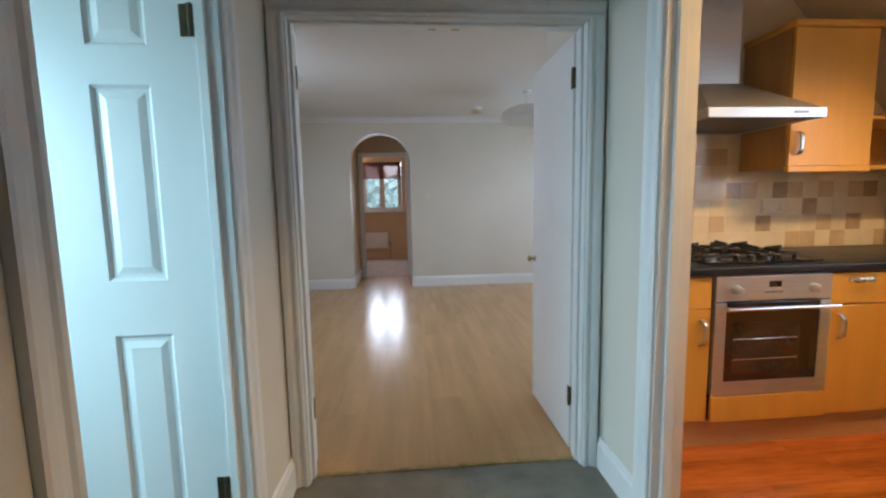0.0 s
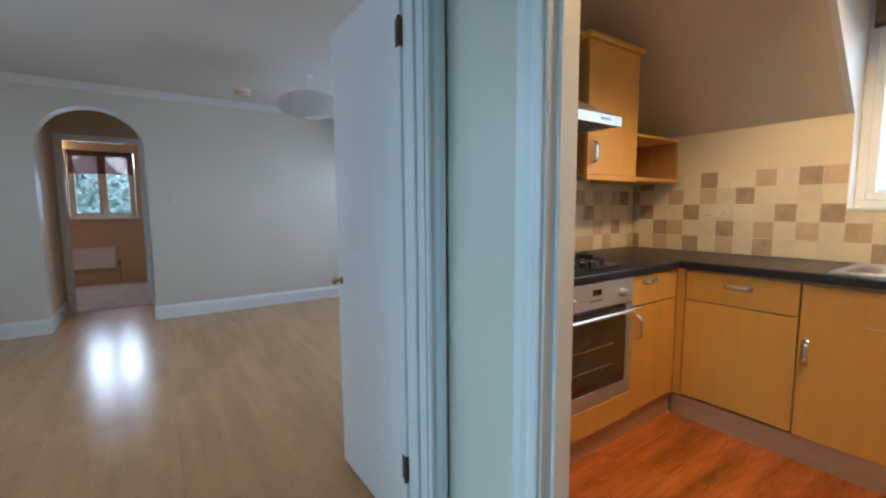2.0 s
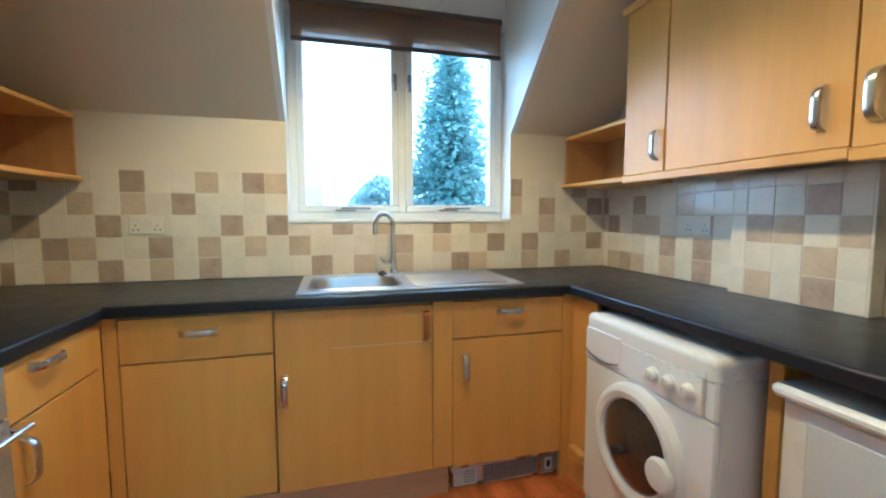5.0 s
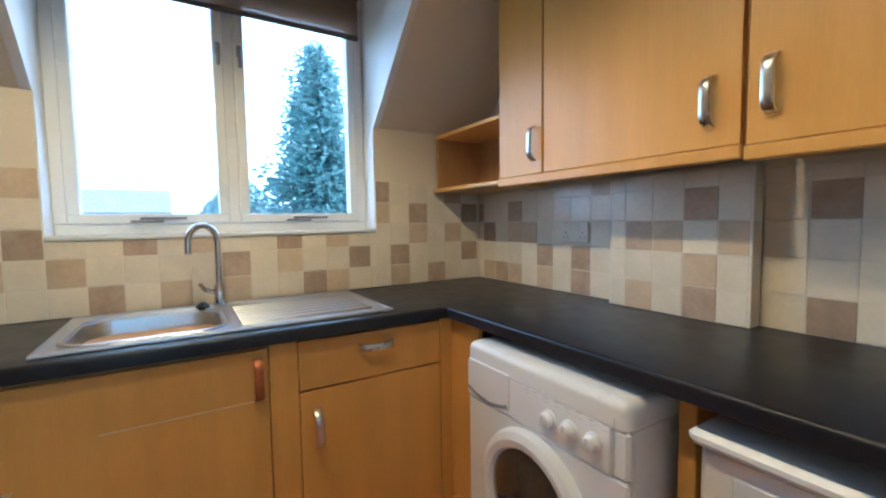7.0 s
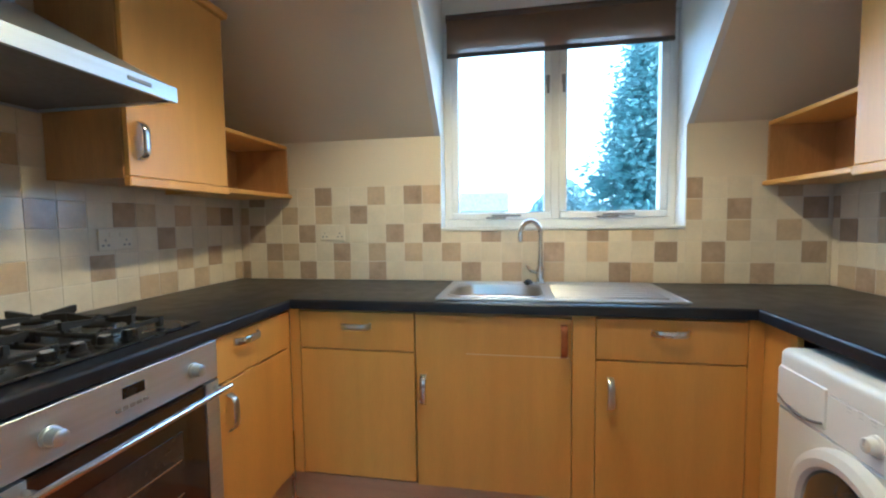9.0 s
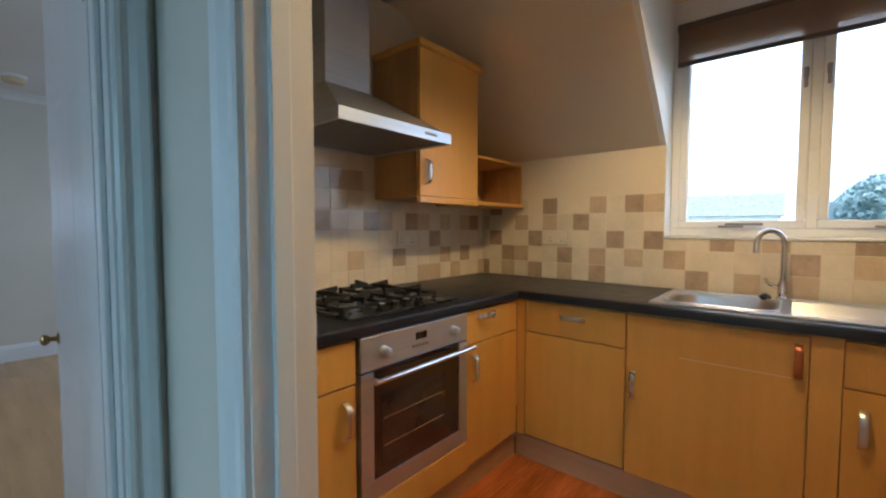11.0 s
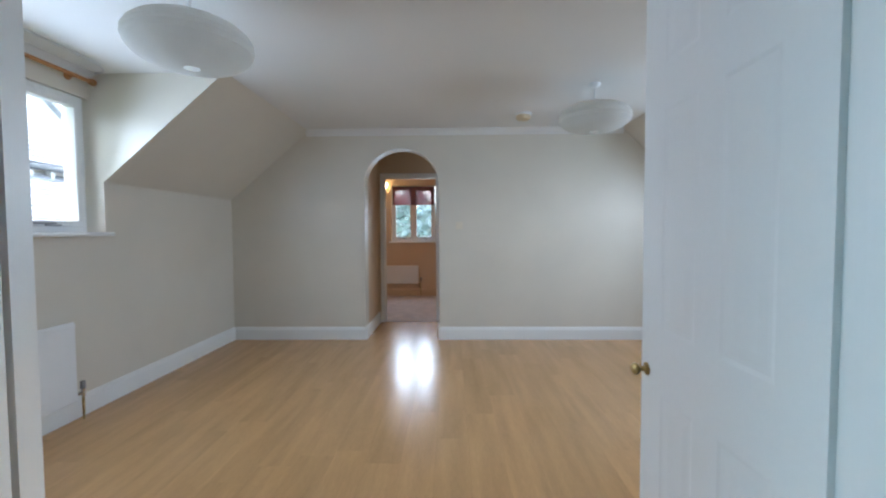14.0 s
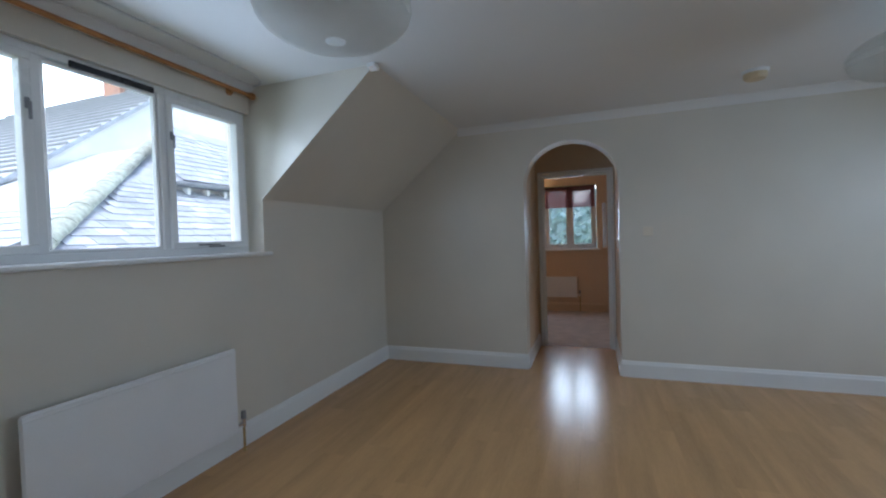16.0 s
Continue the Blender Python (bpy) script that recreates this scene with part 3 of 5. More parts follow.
# ---- windows ----
def casement_window(name, normal, plane, u0, u1, z0, z1, lights, label, bar=0.06, inner=-1, vent=None):
    """A plastic window: outer frame, casements with panes, handles and stays. inner: the side on which the room lies along the normal."""
    w = thing(name, ((u0 + u1) / 2, plane, z0) if normal == "y" else (plane, (u0 + u1) / 2, z0), label, "window", kind="structure")
    d = 0.07

    def slab(a0, a1, n0, n1, za, zb, bevel=0.0, bm=None):
        bm = bm or bmesh.new()
        n0, n1 = sorted((plane + inner * n0, plane + inner * n1))
        a0, a1 = sorted((a0, a1))
        return box(bm, a0, a1, n0, n1, za, zb, bevel) if normal == "y" else box(bm, n0, n1, a0, a1, za, zb, bevel)
    f = 0.042
    frame_bm = bmesh.new()
    slab(u0, u1, -d, 0, z0, z0 + f, 0.004, frame_bm)
    slab(u0, u1, -d, 0, z1 - f, z1, 0.004, frame_bm)
    slab(u0, u0 + f, -d, 0, z0 + f, z1 - f, 0.004, frame_bm)
    slab(u1 - f, u1, -d, 0, z0 + f, z1 - f, 0.004, frame_bm)
    n = len(lights)
    pitch = (u1 - u0 - f) / n
    for i in range(1, n):
        m = u0 + f / 2 + pitch * i
        slab(m - f / 2, m + f / 2, -d, 0, z0 + f, z1 - f, 0.004, frame_bm)
    part("window_frame", frame_bm, M_UPVC, w)
    for i, kind in enumerate(lights):
        a, b = u0 + f / 2 + pitch * i + f / 2, u0 + f / 2 + pitch * (i + 1) - f / 2
        s = 0.040 if kind else 0.018
        out = 0.012 if kind else -0.012
        sash = bmesh.new()
        for q in ((a, b, z0 + f, z0 + f + s), (a, b, z1 - f - s, z1 - f)):
            slab(q[0], q[1], -0.05, out, q[2], q[3], 0.005, sash)
        slab(a, a + s, -0.05, out, z0 + f + s, z1 - f - s, 0.005, sash)
        slab(b - s, b, -0.05, out, z0 + f + s, z1 - f - s, 0.005, sash)
        sash_ob = part("casement", sash, M_UPVC, w)
        pane = part("pane", slab(a + s - 0.004, b - s + 0.004, -0.030, -0.026, z0 + f + s - 0.004, z1 - f - s + 0.004), M_GLASS, sash_ob)
        pane.visible_shadow = False
        if kind:
            hx = {"L": a + s / 2, "R": b - s / 2}[kind]
            hz = z0 + (z1 - z0) * 0.72
            bm = bmesh.new()
            slab(hx - 0.010, hx + 0.010, out, out + 0.008, hz - 0.025, hz + 0.025, 0.003, bm)
            slab(hx - 0.007, hx + 0.007, out + 0.008, out + 0.024, hz - 0.008, hz + 0.008, 0.003, bm)
            slab(hx - 0.007, hx + 0.007, out + 0.018, out + 0.028, hz - 0.075, hz + 0.006, 0.004, bm)
            part("window_handle", bm, M_GREY, sash_ob, "dark grey casement fastener")
            c = (a + b) / 2
            bm = bmesh.new()
            slab(c - 0.11, c + 0.05, out + 0.004, out + 0.014, z0 + f + 0.016, z0 + f + 0.026, 0.003, bm)
            slab(c - 0.03, c + 0.08, out, out + 0.020, z0 + f + 0.004, z0 + f + 0.014, 0.003, bm)
            part("casement_stay", bm, M_GREY, sash_ob, "metal casement stay")
    if vent:
        bm = bmesh.new()
        slab(vent[0], vent[1], 0.0, 0.014, z1 - f - 0.012, z1 - f + 0.020, 0.003, bm)
        part("trickle_vent", bm, M_BLACK, w, "black trickle vent strip")
    return w


casement_window("window_west", "x", -2.18, 3.09, 4.90, 1.285, 2.27, ("R", "", "L"), "white three-light window with a fixed middle pane", inner=1, vent=(3.83, 4.24))
casement_window("window_east", "x", 3.54, 4.19, 5.98, 1.285, 2.27, ("R", "", "L"), "white three-light window facing the garden", inner=-1)
casement_window("window_kitchen", "x", 3.55, KW0, KW1, 1.195, 2.275, ("R", "L"), "white two-light casement window over the sink", inner=-1)
casement_window("window_bedroom", "y", 10.17, -0.65, 0.21, 1.09, 2.17, ("R", "L"), "white two-light bedroom window", inner=-1)
casement_window("window_bathroom", "x", -2.12, 0.6, 1.6, 1.1, 2.1, ("R", "L"), "white two-light bathroom window", inner=1)
solid("window_sill_west", B((-2.18, -2.015, 3.03, 4.96, 1.258, 1.285), bevel=0.006), M_GLOSS, "white gloss window board", "window sill")
solid("window_sill_east", B((3.375, 3.54, 4.13, 6.04, 1.258, 1.285), bevel=0.006), M_GLOSS, "white gloss window board", "window sill")
solid("window_sill_kitchen", B((3.405, 3.55, KW0 + 0.002, KW1 - 0.002, 1.18, 1.197), bevel=0.004), M_GLOSS, "white window board over the tiles", "window sill")
solid("window_reveal_kitchen", B((RX, 3.55, KW1 - 0.003, KW1, 1.197, KNEE_K), (RX, 3.55, KW0, KW0 + 0.003, 1.197, KNEE_K)), M_CEIL, "white plastered window reveal", "reveal")
solid("window_sill_bedroom", B((-0.7, 0.26, 10.07, 10.17, 1.06, 1.09), bevel=0.005), M_GLOSS, "white bedroom window board", "window sill")

# ---- living room things ----
def pendant(at, label):
    """A flat round paper shade on a short flex from a ceiling rose. at: the rose's place on the ceiling."""
    x, y = at
    p = thing("pendant_light", (x, y, H), label, "ceiling light", "pendants of the living room")
    part("ceiling_rose", lathe(bmesh.new(), [(0.045, 0), (0.045, -0.012), (0.034, -0.026), (0.012, -0.034)], (x, y, H), seg=24), M_UPVC, p, "", True)
    part("flex", tube(bmesh.new(), [(x, y, H - 0.03), (x, y, H - 0.2)], 0.004), M_UPVC, p)
    prof = []
    n = 26
    for i in range(n + 1):
        a = math.pi * (0.05 + 0.925 * i / n)
        wob = 1.0 + (0.012 if i % 2 else -0.006)
        prof.append((0.28 * math.sin(a) ** 0.8 * wob, H - 0.272 + 0.115 * math.cos(a)))
    bm = bmesh.new()
    rings = []
    for r, z in prof:
        rings.append([bm.verts.new((x + r * math.cos(2 * math.pi * k / 48), y + r * math.sin(2 * math.pi * k / 48), z)) for k in range(48)])
    for a, b in zip(rings, rings[1:]):
        for k in range(48):
            bm.faces.new((a[k], a[(k + 1) % 48], b[(k + 1) % 48], b[k]))
    bmesh.ops.solidify(bm, geom=bm.faces[:], thickness=0.002)
    bmesh.ops.recalc_face_normals(bm, faces=bm.faces)
    part("shade", bm, M_PAPER, p, "flattened round white paper shade", True)
    part("lamp_holder", rod(bmesh.new(), (x, y, H - 0.26), (x, y, H - 0.19), 0.018), M_UPVC, p)
    part("bulb", lathe(bmesh.new(), [(0.012, -0.26), (0.02, -0.29), (0.03, -0.32), (0.026, -0.345), (0.008, -0.36)], (x, y, H), seg=20), M_PAPER, p, "", True)
    return p


pendant((1.70, 5.27), "white paper pendant lamp hanging near the far wall")
pendant((-0.71, 3.86), "white paper pendant lamp hanging by the window")

sd = thing("smoke_detector", (1.27, 6.12, H), "yellowed white round smoke detector on the ceiling", "smoke detector")
M_CREAM = material("aged_cream_plastic", (0.62, 0.50, 0.32), 0.45, vary=0.05, scale=12, fine=120, bump=0.03)
part("base", lathe(bmesh.new(), [(0.082, 0), (0.082, -0.018), (0.077, -0.021)], (1.27, 6.12, H), seg=28), M_UPVC, sd, "", True)
part("cover", lathe(bmesh.new(), [(0.073, -0.021), (0.071, -0.046), (0.060, -0.060), (0.026, -0.066)], (1.27, 6.12, H), seg=28), M_CREAM, sd, "", True)

sw = thing("light_switch", (0.63, Y_FAR, 1.345), "white plastic light switch on the wall", "light switch")
part("plate", B((0.588, 0.672, Y_FAR - 0.009, Y_FAR, 1.303, 1.387), bevel=0.003), M_SWITCH, sw)
part("rocker", B((0.618, 0.642, Y_FAR - 0.013, Y_FAR - 0.009, 1.328, 1.362), bevel=0.002), M_SWITCH, sw)


def radiator(name, normal, face, sgn, u0, u1, z0, z1, label, mat, valve=True, pipes=True):
    """A pressed steel panel radiator with a shallow fluted face, on brackets."""
    base = (face, (u0 + u1) / 2, z0) if normal == "x" else ((u0 + u1) / 2, face, z0)
    r = thing(name, base, label, "radiator")

    def b(a0, a1, n0, n1, za, zb, bevel=0.0, bm=None):
        bm = bm or bmesh.new()
        n0, n1 = sorted((face + sgn * n0, face + sgn * n1))
        return box(bm, n0, n1, a0, a1, za, zb, bevel) if normal == "x" else box(bm, a0, a1, n0, n1, za, zb, bevel)
    part("panel", b(u0, u1, 0.055, 0.075, z0, z1, 0.009), mat, r)
    part("seam", b(u0 + 0.004, u1 - 0.004, 0.073, 0.079, z1 - 0.032, z1 - 0.022, 0.002), mat, r)
    for u in (u0 + 0.15, u1 - 0.15):
        part("bracket", b(u - 0.015, u + 0.015, 0.0, 0.057, z0 + 0.06, z1 - 0.06), mat, r)
    if valve:
        at = (lambda n, u, z: (face + sgn * n, u, z)) if normal == "x" else (lambda n, u, z: (u, face + sgn * n, z))
        bm = bmesh.new()
        rod(bm, at(0.065, u1 - 0.004, z0 + 0.045), at(0.065, u1 + 0.045, z0 + 0.045), 0.011)
        rod(bm, at(0.065, u1 + 0.045, z0 + 0.02), at(0.065, u1 + 0.045, z0 + 0.075), 0.013)
        part("valve", bm, M_CHROME, r, "chrome radiator valve", True)
        part("valve_cap", rod(bmesh.new(), at(0.065, u1 + 0.045, z0 + 0.075), at(0.065, u1 + 0.045, z0 + 0.125), 0.017, 14, 0.014), M_GREY, r, "grey valve cap", True)
        if pipes:
            part("pipe", rod(bmesh.new(), at(0.065, u1 + 0.045, 0.0), at(0.065, u1 + 0.045, z0 + 0.03), 0.008), M_BRASS, r, "copper pipe", True)
    return r


radiator("radiator", "x", LX, 1, 3.49, 4.56, 0.14, 0.685, "white panel radiator below the living room window", M_RAD)
radiator("radiator_bedroom", "y", 10.12, -1, -0.95, -0.12, 0.25, 0.61, "pale panel radiator below the bedroom window", M_RAD)

pole = thing("curtain_pole", (-2.09, 3.95, 2.385), "varnished pine curtain pole over the window", "curtain pole")
part("rod", rod(bmesh.new(), (-2.09, 2.99, 2.385), (-2.09, 4.86, 2.385), 0.014, 16), M_POLE, pole, "", True)
for y, s in ((4.86, 1), (2.99, -1)):
    part("finial", lathe(bmesh.new(), [(0.014, 0), (0.022, s * 0.006), (0.016, s * 0.014), (0.026, s * 0.03), (0.024, s * 0.045), (0.01, s * 0.055)], (-2.09, y, 2.385), "y", 18), M_POLE, pole, "", True)
for y in (3.2, 4.75):
    bm = bmesh.new()
    rod(bm, (-2.15, y, 2.385), (-2.075, y, 2.385), 0.012, 12)
    lathe(bm, [(0.028, 0.0), (0.028, 0.008), (0.014, 0.012)], (-2.15, y, 2.385), "x", 16)
    part("bracket", bm, M_POLE, pole, "", True)

track = [(-1.91, 3.12, H - 0.005), (-1.91, 4.66, H - 0.005)] + [(-2.06 + 0.15 * math.cos(radians(a)), 4.66 + 0.24 * math.sin(radians(a)), H - 0.005) for a in range(10, 81, 10)] + [(-2.08, 4.90, H - 0.005)]
solid("curtain_track", tube(bmesh.new(), track, 0.007, 8), M_APPL2, "thin pale curtain track curving across the ceiling", "curtain track", kind="", smooth=True)

# ---- bedroom beyond the arch ----
bl = thing("roman_blind", (-0.22, 10.15, 1.80), "dark plum roller blind half over the bedroom window", "blind")
part("roller", rod(bmesh.new(), (-0.64, 10.135, 2.15), (0.20, 10.135, 2.15), 0.018, 14), M_REDBLIND, bl, "", True)
part("fabric", B((-0.63, 0.19, 10.128, 10.131, 1.82, 2.15)), M_REDBLIND, bl)
part("bottom_bar", B((-0.63, 0.19, 10.122, 10.136, 1.80, 1.82), bevel=0.003), M_REDBLIND, bl)
wl = thing("wall_light", (-0.76, 10.10, 2.17), "small warm glowing bedroom wall lamp", "wall light")
part("backplate", B((-0.80, -0.72, 10.10, 10.12, 2.10, 2.24), bevel=0.004), M_BRASS, wl)
part("shade", lathe(bmesh.new(), [(0.03, -0.05), (0.055, 0.06)], (-0.76, 10.04, 2.17), seg=20), glowing("warm_lamp_glow", (1.0, 0.72, 0.32), 3.0), wl, "", True)
sk = thing("mirror", (0.44, 10.10, 1.2), "narrow bright mirror strip on the bedroom wall", "mirror")
part("glass", B((0.31, 0.37, 10.105, 10.118, 1.10, 1.85)), M_CHROME, sk)

# ---- kitchen ----
def bow_handle(parent, along, u, n, z, normal, out, length=0.128):
    """A satin bow handle. along: 'z' upright or 'u' level; (u, z) its middle, n the front's face, out the way it stands off."""
    h = length / 2
    bm = bmesh.new()
    pts = []
    for i in range(13):
        s = -1 + 2 * i / 12
        pts.append((s * h, 0.028 * (1 - abs(s) ** 6) + 0.001))
    ring = []
    for s, o in pts:
        quad = []
        for dw, do in ((-0.013, -0.002), (0.013, -0.002), (0.0115, 0.002), (0.006, 0.0045), (-0.006, 0.0045), (-0.0115, 0.002)):
            a, b = (u + dw, z + s) if along == "z" else (u + s, z + dw)
            nn = n + out * (o + do + 0.003)
            quad.append(bm.verts.new((nn, a, b) if normal == "x" else (a, nn, b)))
        ring.append(quad)
    for p, q in zip(ring, ring[1:]):
        for k in range(6):
            bm.faces.new((p[k], p[(k + 1) % 6], q[(k + 1) % 6], q[k]))
    bm.faces.new(ring[0])
    bm.faces.new(ring[-1])
    bmesh.ops.recalc_face_normals(bm, faces=bm.faces)
    return part("handle", bm, M_NICKEL, parent, "satin nickel bow handle", True)


def base_unit(normal, front, out, u0, u1, back, fronts, label, z0=0.14, group="kitchen base units"):
    """A base unit: carcass behind its fronts. fronts: (name, z0, z1, handle) with handle (along, u, z) or None."""
    un = thing("base_unit", (front, (u0 + u1) / 2, 0) if normal == "x" else ((u0 + u1) / 2, front, 0), label, "kitchen cabinet", group)

    def b(a0, a1, n0, n1, za, zb, bevel=0.0):
        n0, n1 = sorted((n0, n1))
        return box(bmesh.new(), n0, n1, a0, a1, za, zb, bevel) if normal == "x" else box(bmesh.new(), a0, a1, n0, n1, za, zb, bevel)
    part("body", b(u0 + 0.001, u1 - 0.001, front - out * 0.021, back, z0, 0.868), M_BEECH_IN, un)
    for nm, za, zb, hd in fronts:
        f = part(nm, b(u0 + 0.0014, u1 - 0.0014, front - out * 0.019, front, za, zb, 0.0015), M_BEECH, un)
        if hd:
            bow_handle(f, hd[0], hd[1], front, hd[2], normal, out)
    part("foot", b(u0 + 0.05, u0 + 0.09, front - out * 0.12, front - out * 0.16, 0, z0), M_BLACK, un)
    part("foot", b(u1 - 0.09, u1 - 0.05, front - out * 0.12, front - out * 0.16, 0, z0), M_BLACK, un)
    return un


FX = 2.83   # front plane of the units under the window
ua = base_unit("x", FX, -1, 1.812, 2.315, 3.40, [("drawer_front", 0.70, 0.857, ("u", 2.06, 0.80)), ("door", 0.145, 0.694, None)], "beech base unit with a drawer beside the sink unit")
su = base_unit("x", FX, -1, 1.192, 1.808, 3.40, [("door", 0.135, 0.853, ("z", 1.775, 0.545))], "wide beech sink unit with one tall door")
for o in su.children:
    if o.name.startswith("door"):
        latch = bow_handle(o, "z", 1.222, FX, 0.765, "x", -1)
        latch.data.materials[0] = M_COPPER
        tagged(latch, "orange-brown wooden handle")
part("groove", B((FX - 0.0012, FX + 0.002, 1.20, 1.60, 0.6985, 0.7015)), material("pale_joint", (0.75, 0.58, 0.33), 0.4, vary=0.05, bump=0), su, "pale joint line")
uc = base_unit("x", FX, -1, 0.585, 1.105, 3.40, [("drawer_front", 0.70, 0.857, ("u", 0.845, 0.81)), ("door", 0.13, 0.694, ("z", 1.052, 0.57))], "beech base unit with a drawer over the grille", z0=0.13)
part("filler_strip", B((FX - 0.002, FX + 0.02, 1.1063, 1.1907, 0.14, 0.868), bevel=0.001), M_BEECH, su)
part("corner_post", B((FX - 0.001, FX + 0.02, 2.318, 2.362, 0.14, 0.868), bevel=0.001), M_BEECH, ua)
part("end_panel", B((2.655, FX + 0.02, 0.515, 0.533, 0.0, 0.868), bevel=0.001), M_BEECH, uc)
part("corner_post", B((FX - 0.001, FX + 0.02, 0.534, 0.583, 0.0, 0.868), bevel=0.001), M_BEECH, uc)
solid("timber_block", B((2.685, 2.79, 0.534, 0.572, 0.14, 0.18), bevel=0.003), M_BEECH, "small beech block at the foot of the panel", "timber block", kind="")

FY = 2.36   # front plane of the units by the hob
base_unit("y", FY, -1, 1.325, 1.762, 2.98, [("drawer_front", 0.71, 0.857, ("u", 1.545, 0.80)), ("door", 0.145, 0.704, ("z", 1.715, 0.595))], "narrow beech drawer unit beside the oven")
base_unit("y", FY, -1, 2.373, 2.815, 2.98, [("drawer_front", 0.705, 0.857, ("u", 2.525, 0.825)), ("door", 0.145, 0.699, ("z", 2.425, 0.595))], "beech corner unit beside the oven")

# plinths
M_PLINTH = material("faded_beech_plinth", (0.50, 0.31, 0.17), 0.45, vary=0.1, scale=2.0, stretch=(0.6, 0.6, 7), fine=30, bump=0.04, dist=0.0005)
solid("plinth_window", B((2.858, 2.876, 1.115, 2.388, 0.0, 0.122)), M_PLINTH, "brown beech plinth under the units", "plinth", kind="")
solid("plinth_hob", B((1.32, 2.856, 2.39, 2.408, 0.0, 0.128)), M_PLINTH, "brown beech plinth under the oven", "plinth", kind="")
solid("plinth_joint", B((2.842, 2.857, 2.374, 2.389, 0.0, 0.13), bevel=0.003), M_NICKEL, "metal corner strip joining two plinths", "plinth", kind="")

solid("corner_filler", B((2.797, 2.829, 2.364, 2.378, 0.14, 0.865), bevel=0.001), M_BEECH, "beech filler strip in the corner between the base units", "filler strip", kind="")
gr = thing("plinth_heater", (2.885, 0.83, 0.0), "silver plinth heater grille under the base unit", "plinth heater")
part("face_plate", B((2.872, 2.90, 0.54, 1.10, 0.0, 0.106), bevel=0.004), M_NICKEL, gr)
M_GRILLE = material("grey_grille_mesh", (0.20, 0.20, 0.21), 0.55, 0.3, vary=0.2, scale=60, fine=500, bump=0.5, dist=0.002)
part("grille", B((2.869, 2.8725, 0.675, 0.945, 0.014, 0.092)), M_GRILLE, gr, "dark mesh grille")
part("end_plate", B((2.869, 2.8725, 0.975, 1.088, 0.012, 0.094), bevel=0.001), M_APPL2, gr, "pale grey end plate")
bm = bmesh.new()
for i in range(5):
    box(bm, 2.8675, 2.8695, 0.99, 1.04, 0.026 + 0.012 * i, 0.030 + 0.012 * i)
tagged(part("printed_lines", bm, M_GREY, gr, "grey lines of print"), kind="stuff")
bm = bmesh.new()
for i in range(16):
    y = 0.680 + 0.0165 * i
    box(bm, 2.8675, 2.870, y, y + 0.0025, 0.014, 0.092)
tagged(part("louvres", bm, M_GREY, gr), kind="stuff")
sp = part("switch_plate", B((2.869, 2.8725, 0.552, 0.655, 0.012, 0.094), bevel=0.001), M_GREY, gr, "dark switch plate")
part("switch_surround", B((2.8665, 2.8695, 0.605, 0.640, 0.024, 0.082), bevel=0.001), M_APPL, sp, "white switch surround")
part("rocker_switch", B((2.863, 2.8668, 0.613, 0.632, 0.034, 0.070), bevel=0.002), M_BLACK, sp, "black rocker switch")

# oven
ov = thing("built_in_oven", (2.068, FY, 0.14), "stainless steel built-in oven with a dark glass door", "oven")
OX0, OX1 = 1.771, 2.364
part("body", B((OX0 + 0.01, OX1 - 0.01, 2.375, 2.93, 0.285, 0.862)), M_GREY, ov)
part("control_panel", B((OX0, OX1, 2.345, 2.376, 0.742, 0.862), bevel=0.003), M_STEEL, ov, "brushed steel control panel")
bm = B((OX0, OX0 + 0.055, 2.345, 2.376, 0.278, 0.735), (OX1 - 0.055, OX1, 2.345, 2.376, 0.278, 0.735), (OX0 + 0.055, OX1 - 0.055, 2.345, 2.376, 0.278, 0.345))
door = part("oven_door", bm, M_STEEL, ov, "brushed steel door frame")
part("door_glass", B((OX0 + 0.055, OX1 - 0.055, 2.349, 2.374, 0.345, 0.735)), M_OVENGLASS, door, "black glass")
M_INNER = material("smoked_inner_glass", (0.045, 0.030, 0.022), 0.12, vary=0.25, scale=5, fine=60, bump=0, coat=0.4)
part("viewing_window", B((OX0 + 0.095, OX1 - 0.15, 2.3475, 2.3492, 0.385, 0.635)), M_INNER, door, "smoked viewing window")
for z in (0.455, 0.555):
    part("oven_rack", rod(bmesh.new(), (OX0 + 0.10, 2.3465, z), (OX1 - 0.16, 2.3465, z), 0.0022, 8), M_CHROME, door, "chrome rack seen through the glass", True)
bm = bmesh.new()
rod(bm, (OX0 + 0.03, 2.305, 0.712), (OX1 + 0.004, 2.305, 0.712), 0.009, 14)
for x in (OX0 + 0.05, OX1 - 0.02):
    rod(bm, (x, 2.305, 0.712), (x, 2.345, 0.712), 0.007, 10)
part("door_handle", bm, M_CHROME, door, "long chrome bar handle", True)
for x in (1.872, 2.262):
    part("knob", lathe(bmesh.new(), [(0.022, 0), (0.022, -0.006), (0.019, -0.009), (0.017, -0.030), (0.012, -0.033)], (x, 2.345, 0.798), "y", 22), M_STEEL, ov, "round steel control knob", True)
part("display", B((2.035, 2.098, 2.3435, 2.3455, 0.806, 0.834)), M_BLACK, ov, "dark clock display")
for i in range(5):
    part("button", B((2.015 + 0.019 * i, 2.030 + 0.019 * i, 2.3425, 2.3455, 0.778, 0.788), bevel=0.001), M_GREY, ov)
solid("oven_filler_panel", B((OX0, OX1, FY - 0.018, FY + 0.001, 0.145, 0.273), bevel=0.0015), M_BEECH, "beech panel under the oven", "cabinet panel", kind="")


